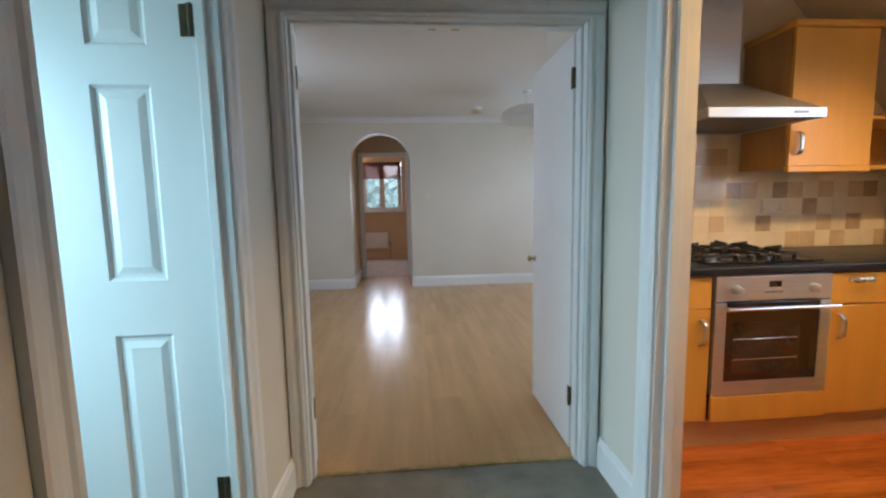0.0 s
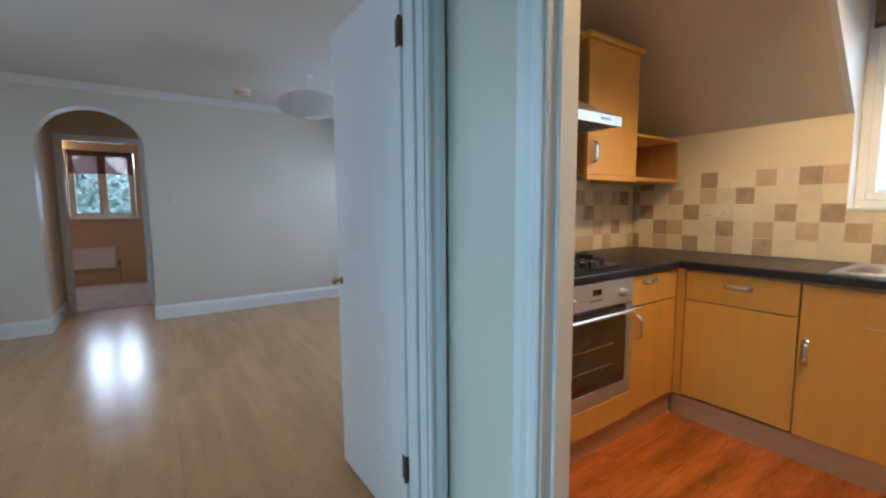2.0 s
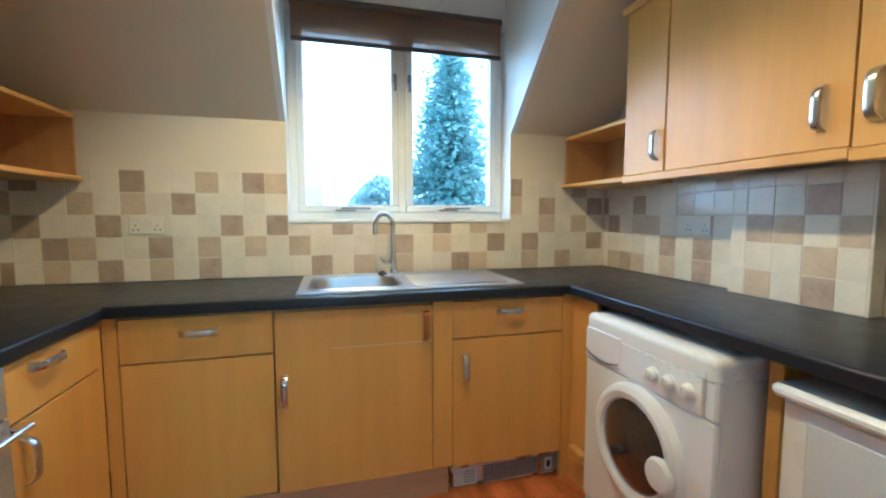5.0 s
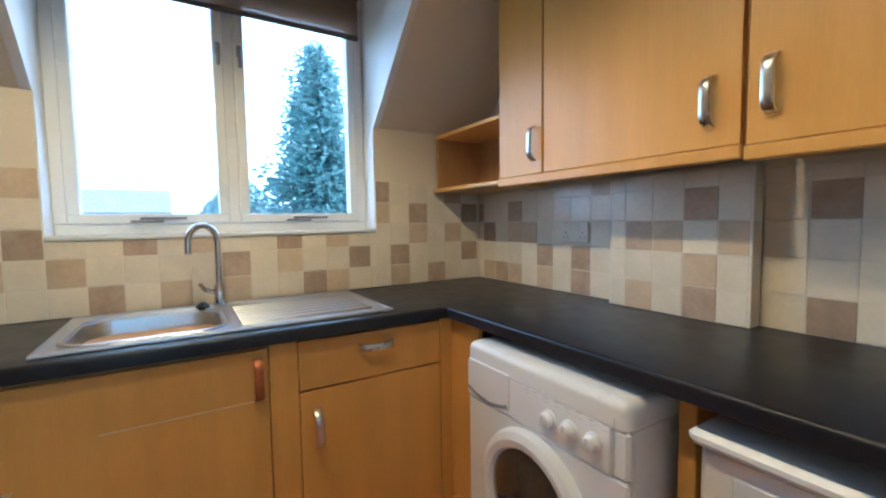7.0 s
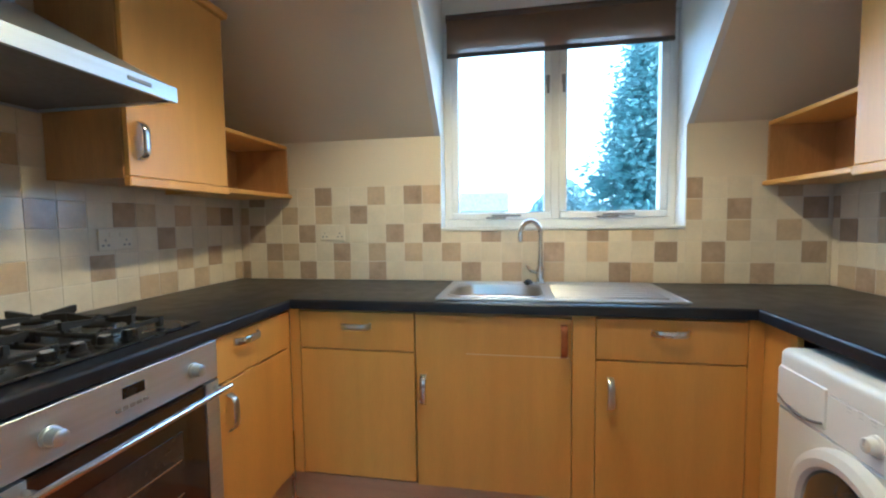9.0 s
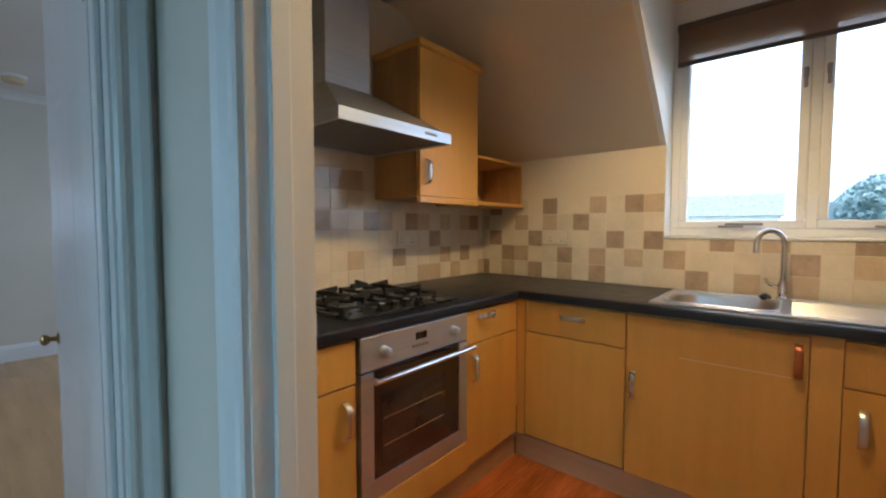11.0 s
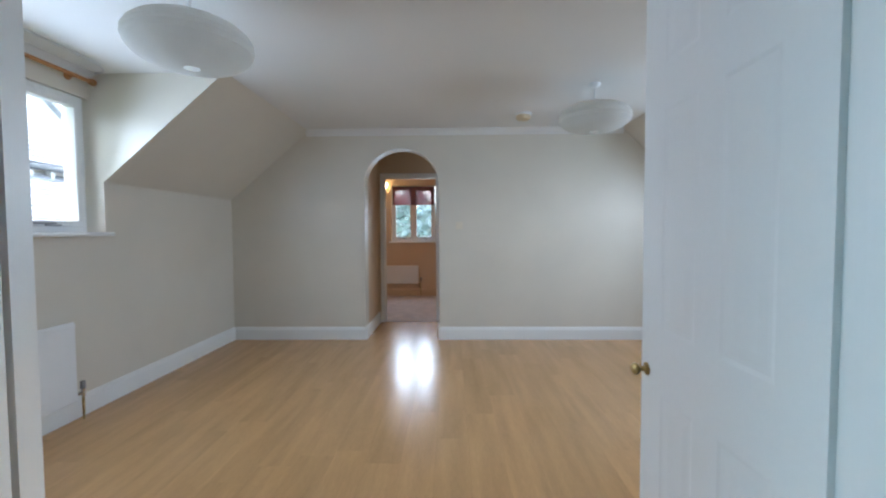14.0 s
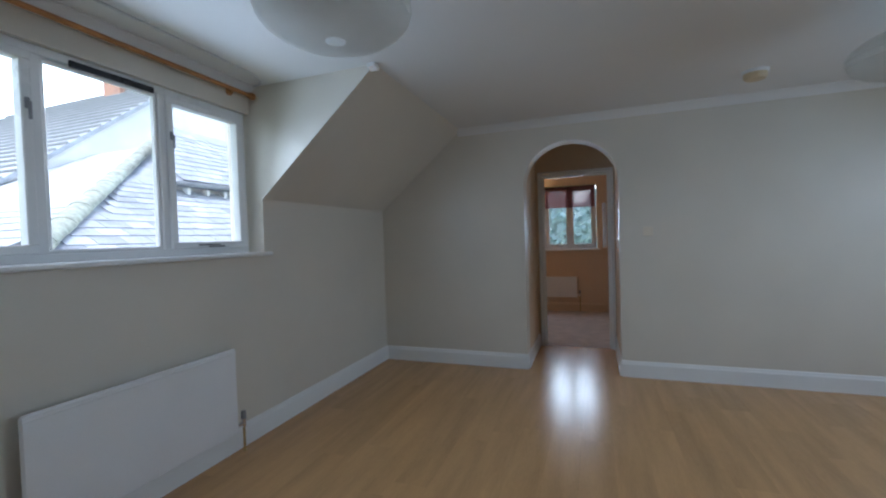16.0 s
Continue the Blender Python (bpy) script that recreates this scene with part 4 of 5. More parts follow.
# worktop: one continuous piece with a hole for the sink bowl
def cells(xs, ys, keep):
    bm = bmesh.new()
    v = {}
    for i, x in enumerate(xs):
        for j, y in enumerate(ys):
            v[i, j] = bm.verts.new((x, y, 0.91))
    faces = []
    for i in range(len(xs) - 1):
        for j in range(len(ys) - 1):
            if keep((xs[i] + xs[i + 1]) / 2, (ys[j] + ys[j + 1]) / 2):
                faces.append(bm.faces.new((v[i, j], v[i + 1, j], v[i + 1, j + 1], v[i, j + 1])))
    bmesh.ops.delete(bm, geom=[w for w in bm.verts if not w.link_faces], context="VERTS")
    made = bmesh.ops.extrude_face_region(bm, geom=faces)["geom"]
    bmesh.ops.translate(bm, verts=[g for g in made if isinstance(g, bmesh.types.BMVert)], vec=(0, 0, -0.04))
    bmesh.ops.recalc_face_normals(bm, faces=bm.faces)
    return bm


SX0, SX1, SY0, SY1 = 2.90, 3.26, 1.29, 1.69   # sink bowl
bm = cells([1.305, 2.805, SX0, SX1, RX - 0.002], [KY0 + 0.002, 0.568, SY0, SY1, 2.342, KY1 - 0.002],
           lambda x, y: (x > 2.805 or y < 0.568 or y > 2.342) and not (SX0 < x < SX1 and SY0 < y < SY1))
front = [e for e in bm.edges if all(abs(w.co.z - 0.91) < 1e-4 for w in e.verts) and len(e.link_faces) == 2 and e.calc_face_angle(0) > 1
         and (all(abs(w.co.x - 2.805) < 1e-4 for w in e.verts) or all(abs(w.co.y - 0.568) < 1e-4 for w in e.verts) or all(abs(w.co.y - 2.342) < 1e-4 for w in e.verts))]
bmesh.ops.bevel(bm, geom=front, offset=0.011, segments=4, affect="EDGES", profile=0.5)
solid("worktop", bm, M_TOP, "dark charcoal laminate worktop with a rounded edge", "worktop", kind="", smooth=True)

# sink
sink = thing("sink", (3.07, 1.24, 0.91), "stainless steel inset sink with a ribbed drainer", "sink")
TX0, TX1, TY0, TY1 = 2.862, 3.345, 0.765, 1.725
bm = bmesh.new()
xs, ys = [TX0, SX0 + 0.006, SX1 - 0.006, TX1], [TY0, SY0 + 0.006, SY1 - 0.006, TY1]
v = {(i, j): bm.verts.new((x, y, 0.9165)) for i, x in enumerate(xs) for j, y in enumerate(ys)}
fs = [bm.faces.new((v[i, j], v[i + 1, j], v[i + 1, j + 1], v[i, j + 1])) for i in range(3) for j in range(3) if (i, j) != (1, 1)]
outer = [e for e in bm.edges if len(e.link_faces) == 1 and not all(SX0 < w.co.x < SX1 and SY0 < w.co.y < SY1 for w in e.verts)]
ex = bmesh.ops.extrude_edge_only(bm, edges=outer)["geom"]
for w in [g for g in ex if isinstance(g, bmesh.types.BMVert)]:
    w.co.z = 0.911
    w.co.x += 0.004 if w.co.x > 3.0 else -0.004
    w.co.y += 0.004 if w.co.y > 1.2 else -0.004
bmesh.ops.recalc_face_normals(bm, faces=bm.faces)
part("rim", bm, M_SINK, sink)
bm = bmesh.new()
rings = []
for inset, z, rr in ((-0.004, 0.918, 0.07), (0.004, 0.914, 0.075), (0.010, 0.88, 0.08), (0.020, 0.78, 0.085), (0.045, 0.755, 0.07)):
    x0, x1, y0, y1 = SX0 + 0.006 + inset, SX1 - 0.006 - inset, SY0 + 0.006 + inset, SY1 - 0.006 - inset
    ring = []
    for cx, cy, a0 in ((x1 - rr, y1 - rr, 0), (x0 + rr, y1 - rr, 90), (x0 + rr, y0 + rr, 180), (x1 - rr, y0 + rr, 270)):
        for k in range(7):
            a = radians(a0 + 15 * k)
            ring.append(bm.verts.new((cx + rr * math.cos(a), cy + rr * math.sin(a), z)))
    rings.append(ring)
for a, b in zip(rings, rings[1:]):
    for k in range(len(a)):
        bm.faces.new((a[k], a[(k + 1) % len(a)], b[(k + 1) % len(a)], b[k]))
bm.faces.new(rings[-1])
bmesh.ops.recalc_face_normals(bm, faces=bm.faces)
part("bowl", bm, M_SINK, sink, "", True)
# corner plates between the square opening and the round bowl
for cx, cy in ((SX0 + 0.006, SY0 + 0.006), (SX1 - 0.006, SY0 + 0.006), (SX0 + 0.006, SY1 - 0.006), (SX1 - 0.006, SY1 - 0.006)):
    sx, sy = (1 if cx < 3.0 else -1), (1 if cy < 1.5 else -1)
    pts = [(cx, cy)] + [(cx + sx * 0.07 * (1 - math.sin(radians(15 * k))), cy + sy * 0.07 * (1 - math.cos(radians(15 * k)))) for k in range(7)]
    part("bowl_corner", prism(bmesh.new(), pts, "z", 0.9145, 0.917), M_SINK, sink)
loop = []
for cx, cy, a0 in ((SX1 - 0.075, SY1 - 0.075, 0), (SX0 + 0.075, SY1 - 0.075, 90), (SX0 + 0.075, SY0 + 0.075, 180), (SX1 - 0.075, SY0 + 0.075, 270)):
    loop += [(cx + 0.075 * math.cos(radians(a0 + 15 * k)), cy + 0.075 * math.sin(radians(a0 + 15 * k)), 0.9165) for k in range(7)]
part("bowl_rim", tube(bmesh.new(), loop + loop[:1], 0.007, 8), M_SINK, sink, "rolled steel rim", True)
part("outer_rim", tube(bmesh.new(), [(TX0, TY0, 0.915), (TX1, TY0, 0.915), (TX1, TY1, 0.915), (TX0, TY1, 0.915), (TX0, TY0, 0.915)], 0.006, 8), M_SINK, sink, "raised steel edge", True)
for i in range(7):
    x = 2.93 + 0.048 * i
    bm = bmesh.new()
    prism(bm, [(x - 0.017, 0.9166), (x - 0.010, 0.925), (x + 0.010, 0.925), (x + 0.017, 0.9166)], "y", 0.82, 1.25)
    part("drainer_rib", bm, M_SINK, sink)
part("drain", lathe(bmesh.new(), [(0.04, 0.002), (0.036, 0.006), (0.012, 0.003)], (3.08, 1.49, 0.755), seg=20), M_CHROME, sink, "", True)

tap = thing("mixer_tap", (3.315, 1.285, 0.9165), "chrome swan-neck mixer tap behind the sink", "tap")
part("base", lathe(bmesh.new(), [(0.026, 0), (0.026, 0.006), (0.020, 0.012), (0.019, 0.075), (0.014, 0.085)], (3.315, 1.285, 0.9165), seg=22), M_CHROME, tap, "", True)
pts = [(3.315, 1.285, 0.99), (3.315, 1.285, 1.08), (3.315, 1.285, 1.165)]
for i in range(1, 13):
    a = math.pi * i / 12
    q = 0.058 * (1 - math.cos(a))
    pts.append((3.315 - 0.55 * q, 1.285 + 0.84 * q, 1.165 + 0.062 * math.sin(a)))
pts.append((3.315 - 0.064, 1.285 + 0.0975, 1.125))
part("spout", tube(bmesh.new(), pts, 0.012, 12), M_CHROME, tap, "curved chrome spout", True)
bm = bmesh.new()
rod(bm, (3.315, 1.285, 0.965), (3.300, 1.335, 0.985), 0.008, 10)
rod(bm, (3.300, 1.335, 0.985), (3.296, 1.352, 1.01), 0.007, 10, 0.005)
part("lever", bm, M_CHROME, tap, "", True)
solid("sink_plug", lathe(bmesh.new(), [(0.022, 0), (0.024, 0.012), (0.016, 0.02), (0.008, 0.026)], (3.27, 1.345, 0.9165), seg=18), M_BLACK, "black rubber sink plug beside the tap", "plug", kind="", smooth=True)

# hob
hob = thing("gas_hob", (2.07, 2.66, 0.91), "black four-burner gas hob with iron pan supports", "hob")
HX_0, HX_1, HY_0, HY_1 = 1.775, 2.375, 2.405, 2.91
part("plate", B((HX_0, HX_1, HY_0, HY_1, 0.9102, 0.920), bevel=0.004), M_BLACK, hob, "black enamel plate")
def burner(bx, by, r):
    bu = part("burner", lathe(bmesh.new(), [(r + 0.016, 0.0), (r + 0.014, 0.010), (r + 0.004, 0.014), (r + 0.004, 0.024), (r, 0.026)], (bx, by, 0.920), seg=24), M_NICKEL, hob, "metal burner ring", True)
    part("burner_cap", lathe(bmesh.new(), [(r + 0.002, 0.026), (r + 0.003, 0.034), (r * 0.85, 0.039), (r * 0.3, 0.040)], (bx, by, 0.920), seg=24), M_IRON, bu, "", True)


def pan_support(bx, by, h):
    """A square cast iron trivet: a low ring frame on feet, with four raised fingers pointing at the burner."""
    bm = bmesh.new()
    for s_ in (-1, 1):
        box(bm, bx - h, bx + h, by + s_ * h - 0.006, by + s_ * h + 0.006, 0.936, 0.950, 0.003)
        box(bm, bx + s_ * h - 0.006, bx + s_ * h + 0.006, by - h, by + h, 0.936, 0.950, 0.003)
        for t_ in (-1, 1):
            box(bm, bx + s_ * h - 0.009, bx + s_ * h + 0.009, by + t_ * h - 0.009, by + t_ * h + 0.009, 0.9195, 0.952, 0.003)
        lo, hi = sorted((s_ * 0.022, s_ * (h + 0.012)))
        prism(bm, [(bx + lo, 0.957), (bx + hi, 0.957), (bx + hi, 0.978 if s_ > 0 else 0.969), (bx + lo, 0.969 if s_ > 0 else 0.978)], "y", by - 0.006, by + 0.006)
        prism(bm, [(by + lo, 0.957), (by + hi, 0.957), (by + hi, 0.978 if s_ > 0 else 0.969), (by + lo, 0.969 if s_ > 0 else 0.978)], "x", bx - 0.006, bx + 0.006)
        box(bm, bx + s_ * h - 0.006, bx + s_ * h + 0.006, by - 0.006, by + 0.006, 0.945, 0.960)
        box(bm, bx - 0.006, bx + 0.006, by + s_ * h - 0.006, by + s_ * h + 0.006, 0.945, 0.960)
    part("pan_support", bm, M_IRON, hob, "black cast iron pan support")


for bx, by, r in ((1.89, 2.575, 0.030), (2.19, 2.575, 0.040), (1.89, 2.80, 0.045), (2.19, 2.80, 0.034)):
    burner(bx, by, r)
    pan_support(bx, by, 0.098)
for i in range(4):
    x = 1.945 + 0.068 * i
    kn = part("knob", lathe(bmesh.new(), [(0.023, 0), (0.022, 0.006), (0.018, 0.010), (0.017, 0.026), (0.014, 0.029)], (x, 2.437, 0.920), seg=20), M_BLACK, hob, "black control knob", True)
    part("knob_cap", lathe(bmesh.new(), [(0.0135, 0.029), (0.013, 0.0315), (0.006, 0.032)], (x, 2.437, 0.920), seg=20), M_CHROME, kn, "chrome knob cap", True)

# cooker hood
hood = thing("cooker_hood", (2.07, 2.73, 1.60), "stainless steel chimney cooker hood over the hob", "cooker hood")
bm = bmesh.new()
lo = [(1.768, 2.45), (2.368, 2.45), (2.368, 2.985), (1.768, 2.985)]
hi = [(1.945, 2.79), (2.195, 2.79), (2.195, 2.985), (1.945, 2.985)]
va = [bm.verts.new((x, y, 1.655)) for x, y in lo]
vb = [bm.verts.new((x, y, 1.86)) for x, y in hi]
for i in range(4):
    bm.faces.new((va[i], va[(i + 1) % 4], vb[(i + 1) % 4], vb[i]))
bm.faces.new(vb)
bmesh.ops.recalc_face_normals(bm, faces=bm.faces)
part("canopy", bm, M_STEEL, hood)
bm = B((1.765, 2.371, 2.447, 2.46, 1.612, 1.657), (1.765, 1.778, 2.46, 2.985, 1.612, 1.657), (2.358, 2.371, 2.46, 2.985, 1.612, 1.657), (1.778, 2.358, 2.972, 2.985, 1.612, 1.657))
part("lip", bm, M_STEEL, hood, "bright steel front lip")
part("filter", B((1.78, 2.356, 2.462, 2.97, 1.618, 1.626)), M_GRILLE, hood, "grey grease filter")
part("chimney", B((1.948, 2.192, 2.793, 2.985, 1.855, H), bevel=0.002), M_STEEL, hood, "steel chimney cover")
part("buttons", B((2.20, 2.275, 2.4445, 2.448, 1.63, 1.641)), M_GREY, hood, "row of small switches")


def wall_unit(fronts, u0, u1, y_front, y_back, z0, z1, label, out):
    un = thing("wall_unit", ((u0 + u1) / 2, y_back, z0), label, "kitchen cabinet", "kitchen wall units")
    a, b = sorted((y_front - out * 0.021, y_back))
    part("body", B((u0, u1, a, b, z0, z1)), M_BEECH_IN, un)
    a, b = sorted((y_front - out * 0.019, y_front))
    for x0, x1, handle_x in fronts:
        d = part("door", B((x0 + 0.002, x1 - 0.002, a, b, z0 + 0.008, z1 - 0.004), bevel=0.0015), M_BEECH, un)
        bow_handle(d, "z", handle_x, y_front, 1.515, "y", out)
    a, b = sorted((y_front + out * 0.022, y_back))
    part("cornice", B((u0 - 0.018, u1 + 0.018, a, b, z1, z1 + 0.032), bevel=0.007), M_BEECH, un, "beech cornice moulding")
    a, b = sorted((y_front + out * 0.006, y_front - out * 0.022))
    part("pelmet", B((u0, u1, a, b, z0 - 0.028, z0 + 0.006), bevel=0.004), M_BEECH, un, "beech light pelmet")
    return un


def open_shelf(u0, u1, y_front, y_back, z0, z1, out, label):
    s = thing("open_shelf_unit", ((u0 + u1) / 2, y_back, z0), label, "shelf", "open end shelves")
    a, b = sorted((y_front, y_back))
    part("bottom_board", B((u0, u1 + 0.012, min(a, a + out * 0.012), max(b, b + out * 0.012) if out > 0 else b, z0 - 0.018, z0 + 0.004), bevel=0.004), M_BEECH, s)
    part("top_board", B((u0, u1, a, b, z1 - 0.018, z1), bevel=0.002), M_BEECH, s)
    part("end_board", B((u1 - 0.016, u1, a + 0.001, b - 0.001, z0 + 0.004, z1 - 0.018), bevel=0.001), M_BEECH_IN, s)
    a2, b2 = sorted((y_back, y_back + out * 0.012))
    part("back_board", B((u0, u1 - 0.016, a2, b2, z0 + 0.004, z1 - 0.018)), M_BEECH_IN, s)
    return s


wall_unit([(2.385, 2.868, 2.43)], 2.383, 2.87, 2.655, KY1 - 0.014, 1.388, 2.115, "beech wall unit beside the cooker hood", -1)
open_shelf(2.872, 3.385, 2.665, KY1 - 0.014, 1.388, 1.66, -1, "beech open shelf at the end of the wall unit")
WY = KY0 + 0.014
wall_unit([(2.622, 2.868, 2.66), (1.975, 2.618, 2.045)], 1.973, 2.87, 0.262, WY, 1.396, 2.125, "beech wall unit with a wide and a narrow door", 1)
open_shelf(2.872, 3.40, 0.252, WY, 1.396, 1.672, 1, "beech open shelf beside the window")
wall_unit([(1.345, 1.95, 1.90)], 1.342, 1.952, 0.30, WY, 1.385, 2.10, "beech wall unit near the doorway", 1)

# washing machine
wm = thing("washing_machine", (2.325, 0.30, 0.0), "white front-loading washing machine under the worktop", "washing machine")
WX0, WX1, WF = 2.018, 2.612, 0.60
part("body", B((WX0 + 0.001, WX1 - 0.001, 0.03, WF - 0.012, 0.015, 0.774), bevel=0.004), M_APPL, wm)
lid = box(bmesh.new(), WX0, WX1, 0.02, WF + 0.010, 0.775, 0.838)
edges = [e for e in lid.edges if all(v.co.z > 0.8 for v in e.verts) or (all(v.co.y > WF for v in e.verts) and abs(e.verts[0].co.z - e.verts[1].co.z) > 0.01)]
bmesh.ops.bevel(lid, geom=edges, offset=0.024, segments=5, affect="EDGES", profile=0.5)
part("top", lid, M_APPL, wm, "rounded white lid", True)
part("front_panel", B((WX0 + 0.001, WX1 - 0.001, WF - 0.013, WF + 0.006, 0.085, 0.658), bevel=0.006), M_APPL, wm)
part("fascia", B((WX0 + 0.045, WX1 - 0.001, WF - 0.013, WF + 0.010, 0.660, 0.774), bevel=0.003), M_APPL, wm, "white control fascia")
part("corner_trim", B((WX0, WX0 + 0.043, WF - 0.013, WF + 0.008, 0.660, 0.774), bevel=0.008), M_APPL, wm)
part("kick_panel", B((WX0 + 0.004, WX1 - 0.004, WF - 0.02, WF - 0.004, 0.015, 0.08), bevel=0.003), M_APPL, wm)
part("detergent_drawer", B((2.40, 2.60, WF + 0.006, WF + 0.0135, 0.675, 0.785), bevel=0.004), M_APPL, wm)
bm = bmesh.new()
tube(bm, [(2.60 - 0.019 * i, WF + 0.0125, 0.690 - 0.022 * math.sin(math.pi * i / 10)) for i in range(11)], 0.004, 8)
part("drawer_grip", bm, M_GREY, wm, "grey finger grip", True)
for i, x in enumerate((2.245, 2.177, 2.107)):
    k = part("dial", lathe(bmesh.new(), [(0.024, 0), (0.024, 0.004), (0.019, 0.008), (0.017, 0.024), (0.012, 0.027)], (x, WF + 0.010, 0.718), "y", 24), M_APPL, wm, "round white dial", True)
    part("pointer", B((x - 0.0025, x + 0.0025, WF + 0.036, WF + 0.0385, 0.718, 0.734)), M_APPL2, k)
bm = bmesh.new()
for i in range(8):
    x = 2.33 - 0.036 * i
    box(bm, x - 0.008, x + 0.008, WF + 0.0096, WF + 0.0106, 0.766 + 0.004 * (i % 2), 0.769 + 0.004 * (i % 2))
    box(bm, x - 0.010, x + 0.004, WF + 0.0096, WF + 0.0106, 0.757, 0.759)
tagged(part("printed_marks", bm, M_APPL2, wm, "faint grey printed marks"), kind="stuff")
part("seam", B((2.052, 2.055, WF + 0.0095, WF + 0.0108, 0.664, 0.796)), M_APPL2, wm, "grey panel seam")
PC = (2.31, WF + 0.006, 0.447)
ring = lathe(bmesh.new(), [(0.150, 0.018), (0.158, 0.030), (0.178, 0.034), (0.198, 0.024), (0.205, 0.004), (0.205, -0.004), (0.150, -0.004)], PC, "y", 40)
pd = part("porthole_ring", ring, M_APPL, wm, "thick white door ring", True)
M_PORT = material("smoked_porthole_glass", (0.035, 0.028, 0.024), 0.06, vary=0.3, scale=6, fine=60, bump=0, coat=0.6)
part("porthole_glass", lathe(bmesh.new(), [(0.153, 0.018), (0.135, 0.030), (0.09, 0.043), (0.04, 0.049), (0.008, 0.05)], PC, "y", 40), M_PORT, pd, "dark bulging glass", True)
bm = lathe(bmesh.new(), [(0.052, 0.020), (0.054, 0.036), (0.046, 0.046), (0.02, 0.050)], (2.172, WF + 0.006, 0.43), "y", 24)
part("door_pull", bm, M_APPL, pd, "rounded white door pull", True)
for x in (2.08, 2.58):
    for y in (0.08, 0.54):
        part("foot", rod(bmesh.new(), (x, y, 0.0), (x, y, 0.02), 0.02), M_BLACK, wm)

solid("support_panel", B((1.95, 1.988, 0.06, 0.475, 0.0, 0.868), bevel=0.002), M_BEECH, "beech support panel between two appliances", "cabinet panel", kind="")
fr = thing("fridge", (1.64, 0.24, 0.0), "white undercounter fridge beside the washing machine", "fridge")
part("body", B((1.375, 1.925, 0.0, 0.455, 0.02, 0.80), bevel=0.006), M_APPL, fr)
part("door", B((1.375, 1.925, 0.46, 0.512, 0.10, 0.775), bevel=0.012), M_APPL, fr)
part("top_trim", B((1.365, 1.935, 0.0, 0.545, 0.778, 0.812), bevel=0.012), M_APPL, fr, "overhanging white top")
part("plinth_grille", B((1.385, 1.915, 0.42, 0.45, 0.02, 0.09)), M_APPL2, fr)
pn = part("door_panel", B((1.43, 1.862, 0.511, 0.5165, 0.33, 0.735), bevel=0.004), M_APPL2, fr, "recessed pale door panel")
part("label", B((1.60, 1.80, 0.5165, 0.5175, 0.50, 0.56)), M_APPL, pn, "plain pale label")

# blind
kb = thing("roller_blind", (3.50, 1.195, 2.11), "brown roller blind wound up over the kitchen window", "blind")
part("roller", rod(bmesh.new(), (3.505, 0.625, 2.315), (3.505, 1.775, 2.315), 0.024, 18), M_BLINDBAR, kb, "", True)
part("fabric", B((3.486, 3.4885, 0.63, 1.77, 2.128, 2.315)), M_BLIND, kb)
part("bottom_bar", B((3.479, 3.495, 0.63, 1.77, 2.105, 2.128), bevel=0.004), M_BLINDBAR, kb)


def socket(normal, face, sgn, u, z, label):
    s = thing("double_socket", (u, face, z) if normal == "y" else (face, u, z), label, "power socket", "kitchen sockets")

    def b(a0, a1, n0, n1, za, zb, bevel=0.0):
        n0, n1 = sorted((face + sgn * n0, face + sgn * n1))
        return box(bmesh.new(), a0, a1, n0, n1, za, zb, bevel) if normal == "y" else box(bmesh.new(), n0, n1, a0, a1, za, zb, bevel)
    part("plate", b(u - 0.073, u + 0.073, 0, 0.010, z - 0.043, z + 0.043, 0.003), M_SWITCH, s)
    for d in (-0.022, 0.022):
        part("rocker", b(u + d - 0.008, u + d + 0.008, 0.010, 0.013, z + 0.012, z + 0.03, 0.001), M_SWITCH, s)
    for d in (-0.045, 0.045):
        for q, w, zz in ((0, 0.003, -0.002), (-0.011, 0.004, -0.022), (0.011, 0.004, -0.022)):
            part("slot", b(u + d + q - w, u + d + q + w, 0.010, 0.0105, z + zz - 0.004, z + zz + 0.004), M_GREY, s)
    return s


socket("x", RX - 0.008, -1, 2.42, 1.175, "white double socket on the tiles by the window")
socket("y", KY0 + 0.008, 1, 2.72, 1.175, "white double socket on the tiles by the appliances")
socket("y", KY1 - 0.008, -1, 2.62, 1.175, "white double socket on the tiles by the hob")
M_DOWN = glowing("downlight_glow", (1.0, 0.8, 0.55), 2.0)
for x in (2.02, 2.58):
    y = 1.45
    cl = thing("ceiling_downlight", (x, y, H), "small round recessed kitchen downlight", "ceiling light", "downlights of the kitchen")
    part("bezel", lathe(bmesh.new(), [(0.045, 0), (0.047, -0.004), (0.040, -0.007), (0.034, -0.002)], (x, y, H), seg=24), M_CHROME, cl, "", True)
    part("lens", lathe(bmesh.new(), [(0.033, -0.0025), (0.030, -0.003), (0.01, -0.0035)], (x, y, H), seg=24), M_DOWN, cl, "", True)

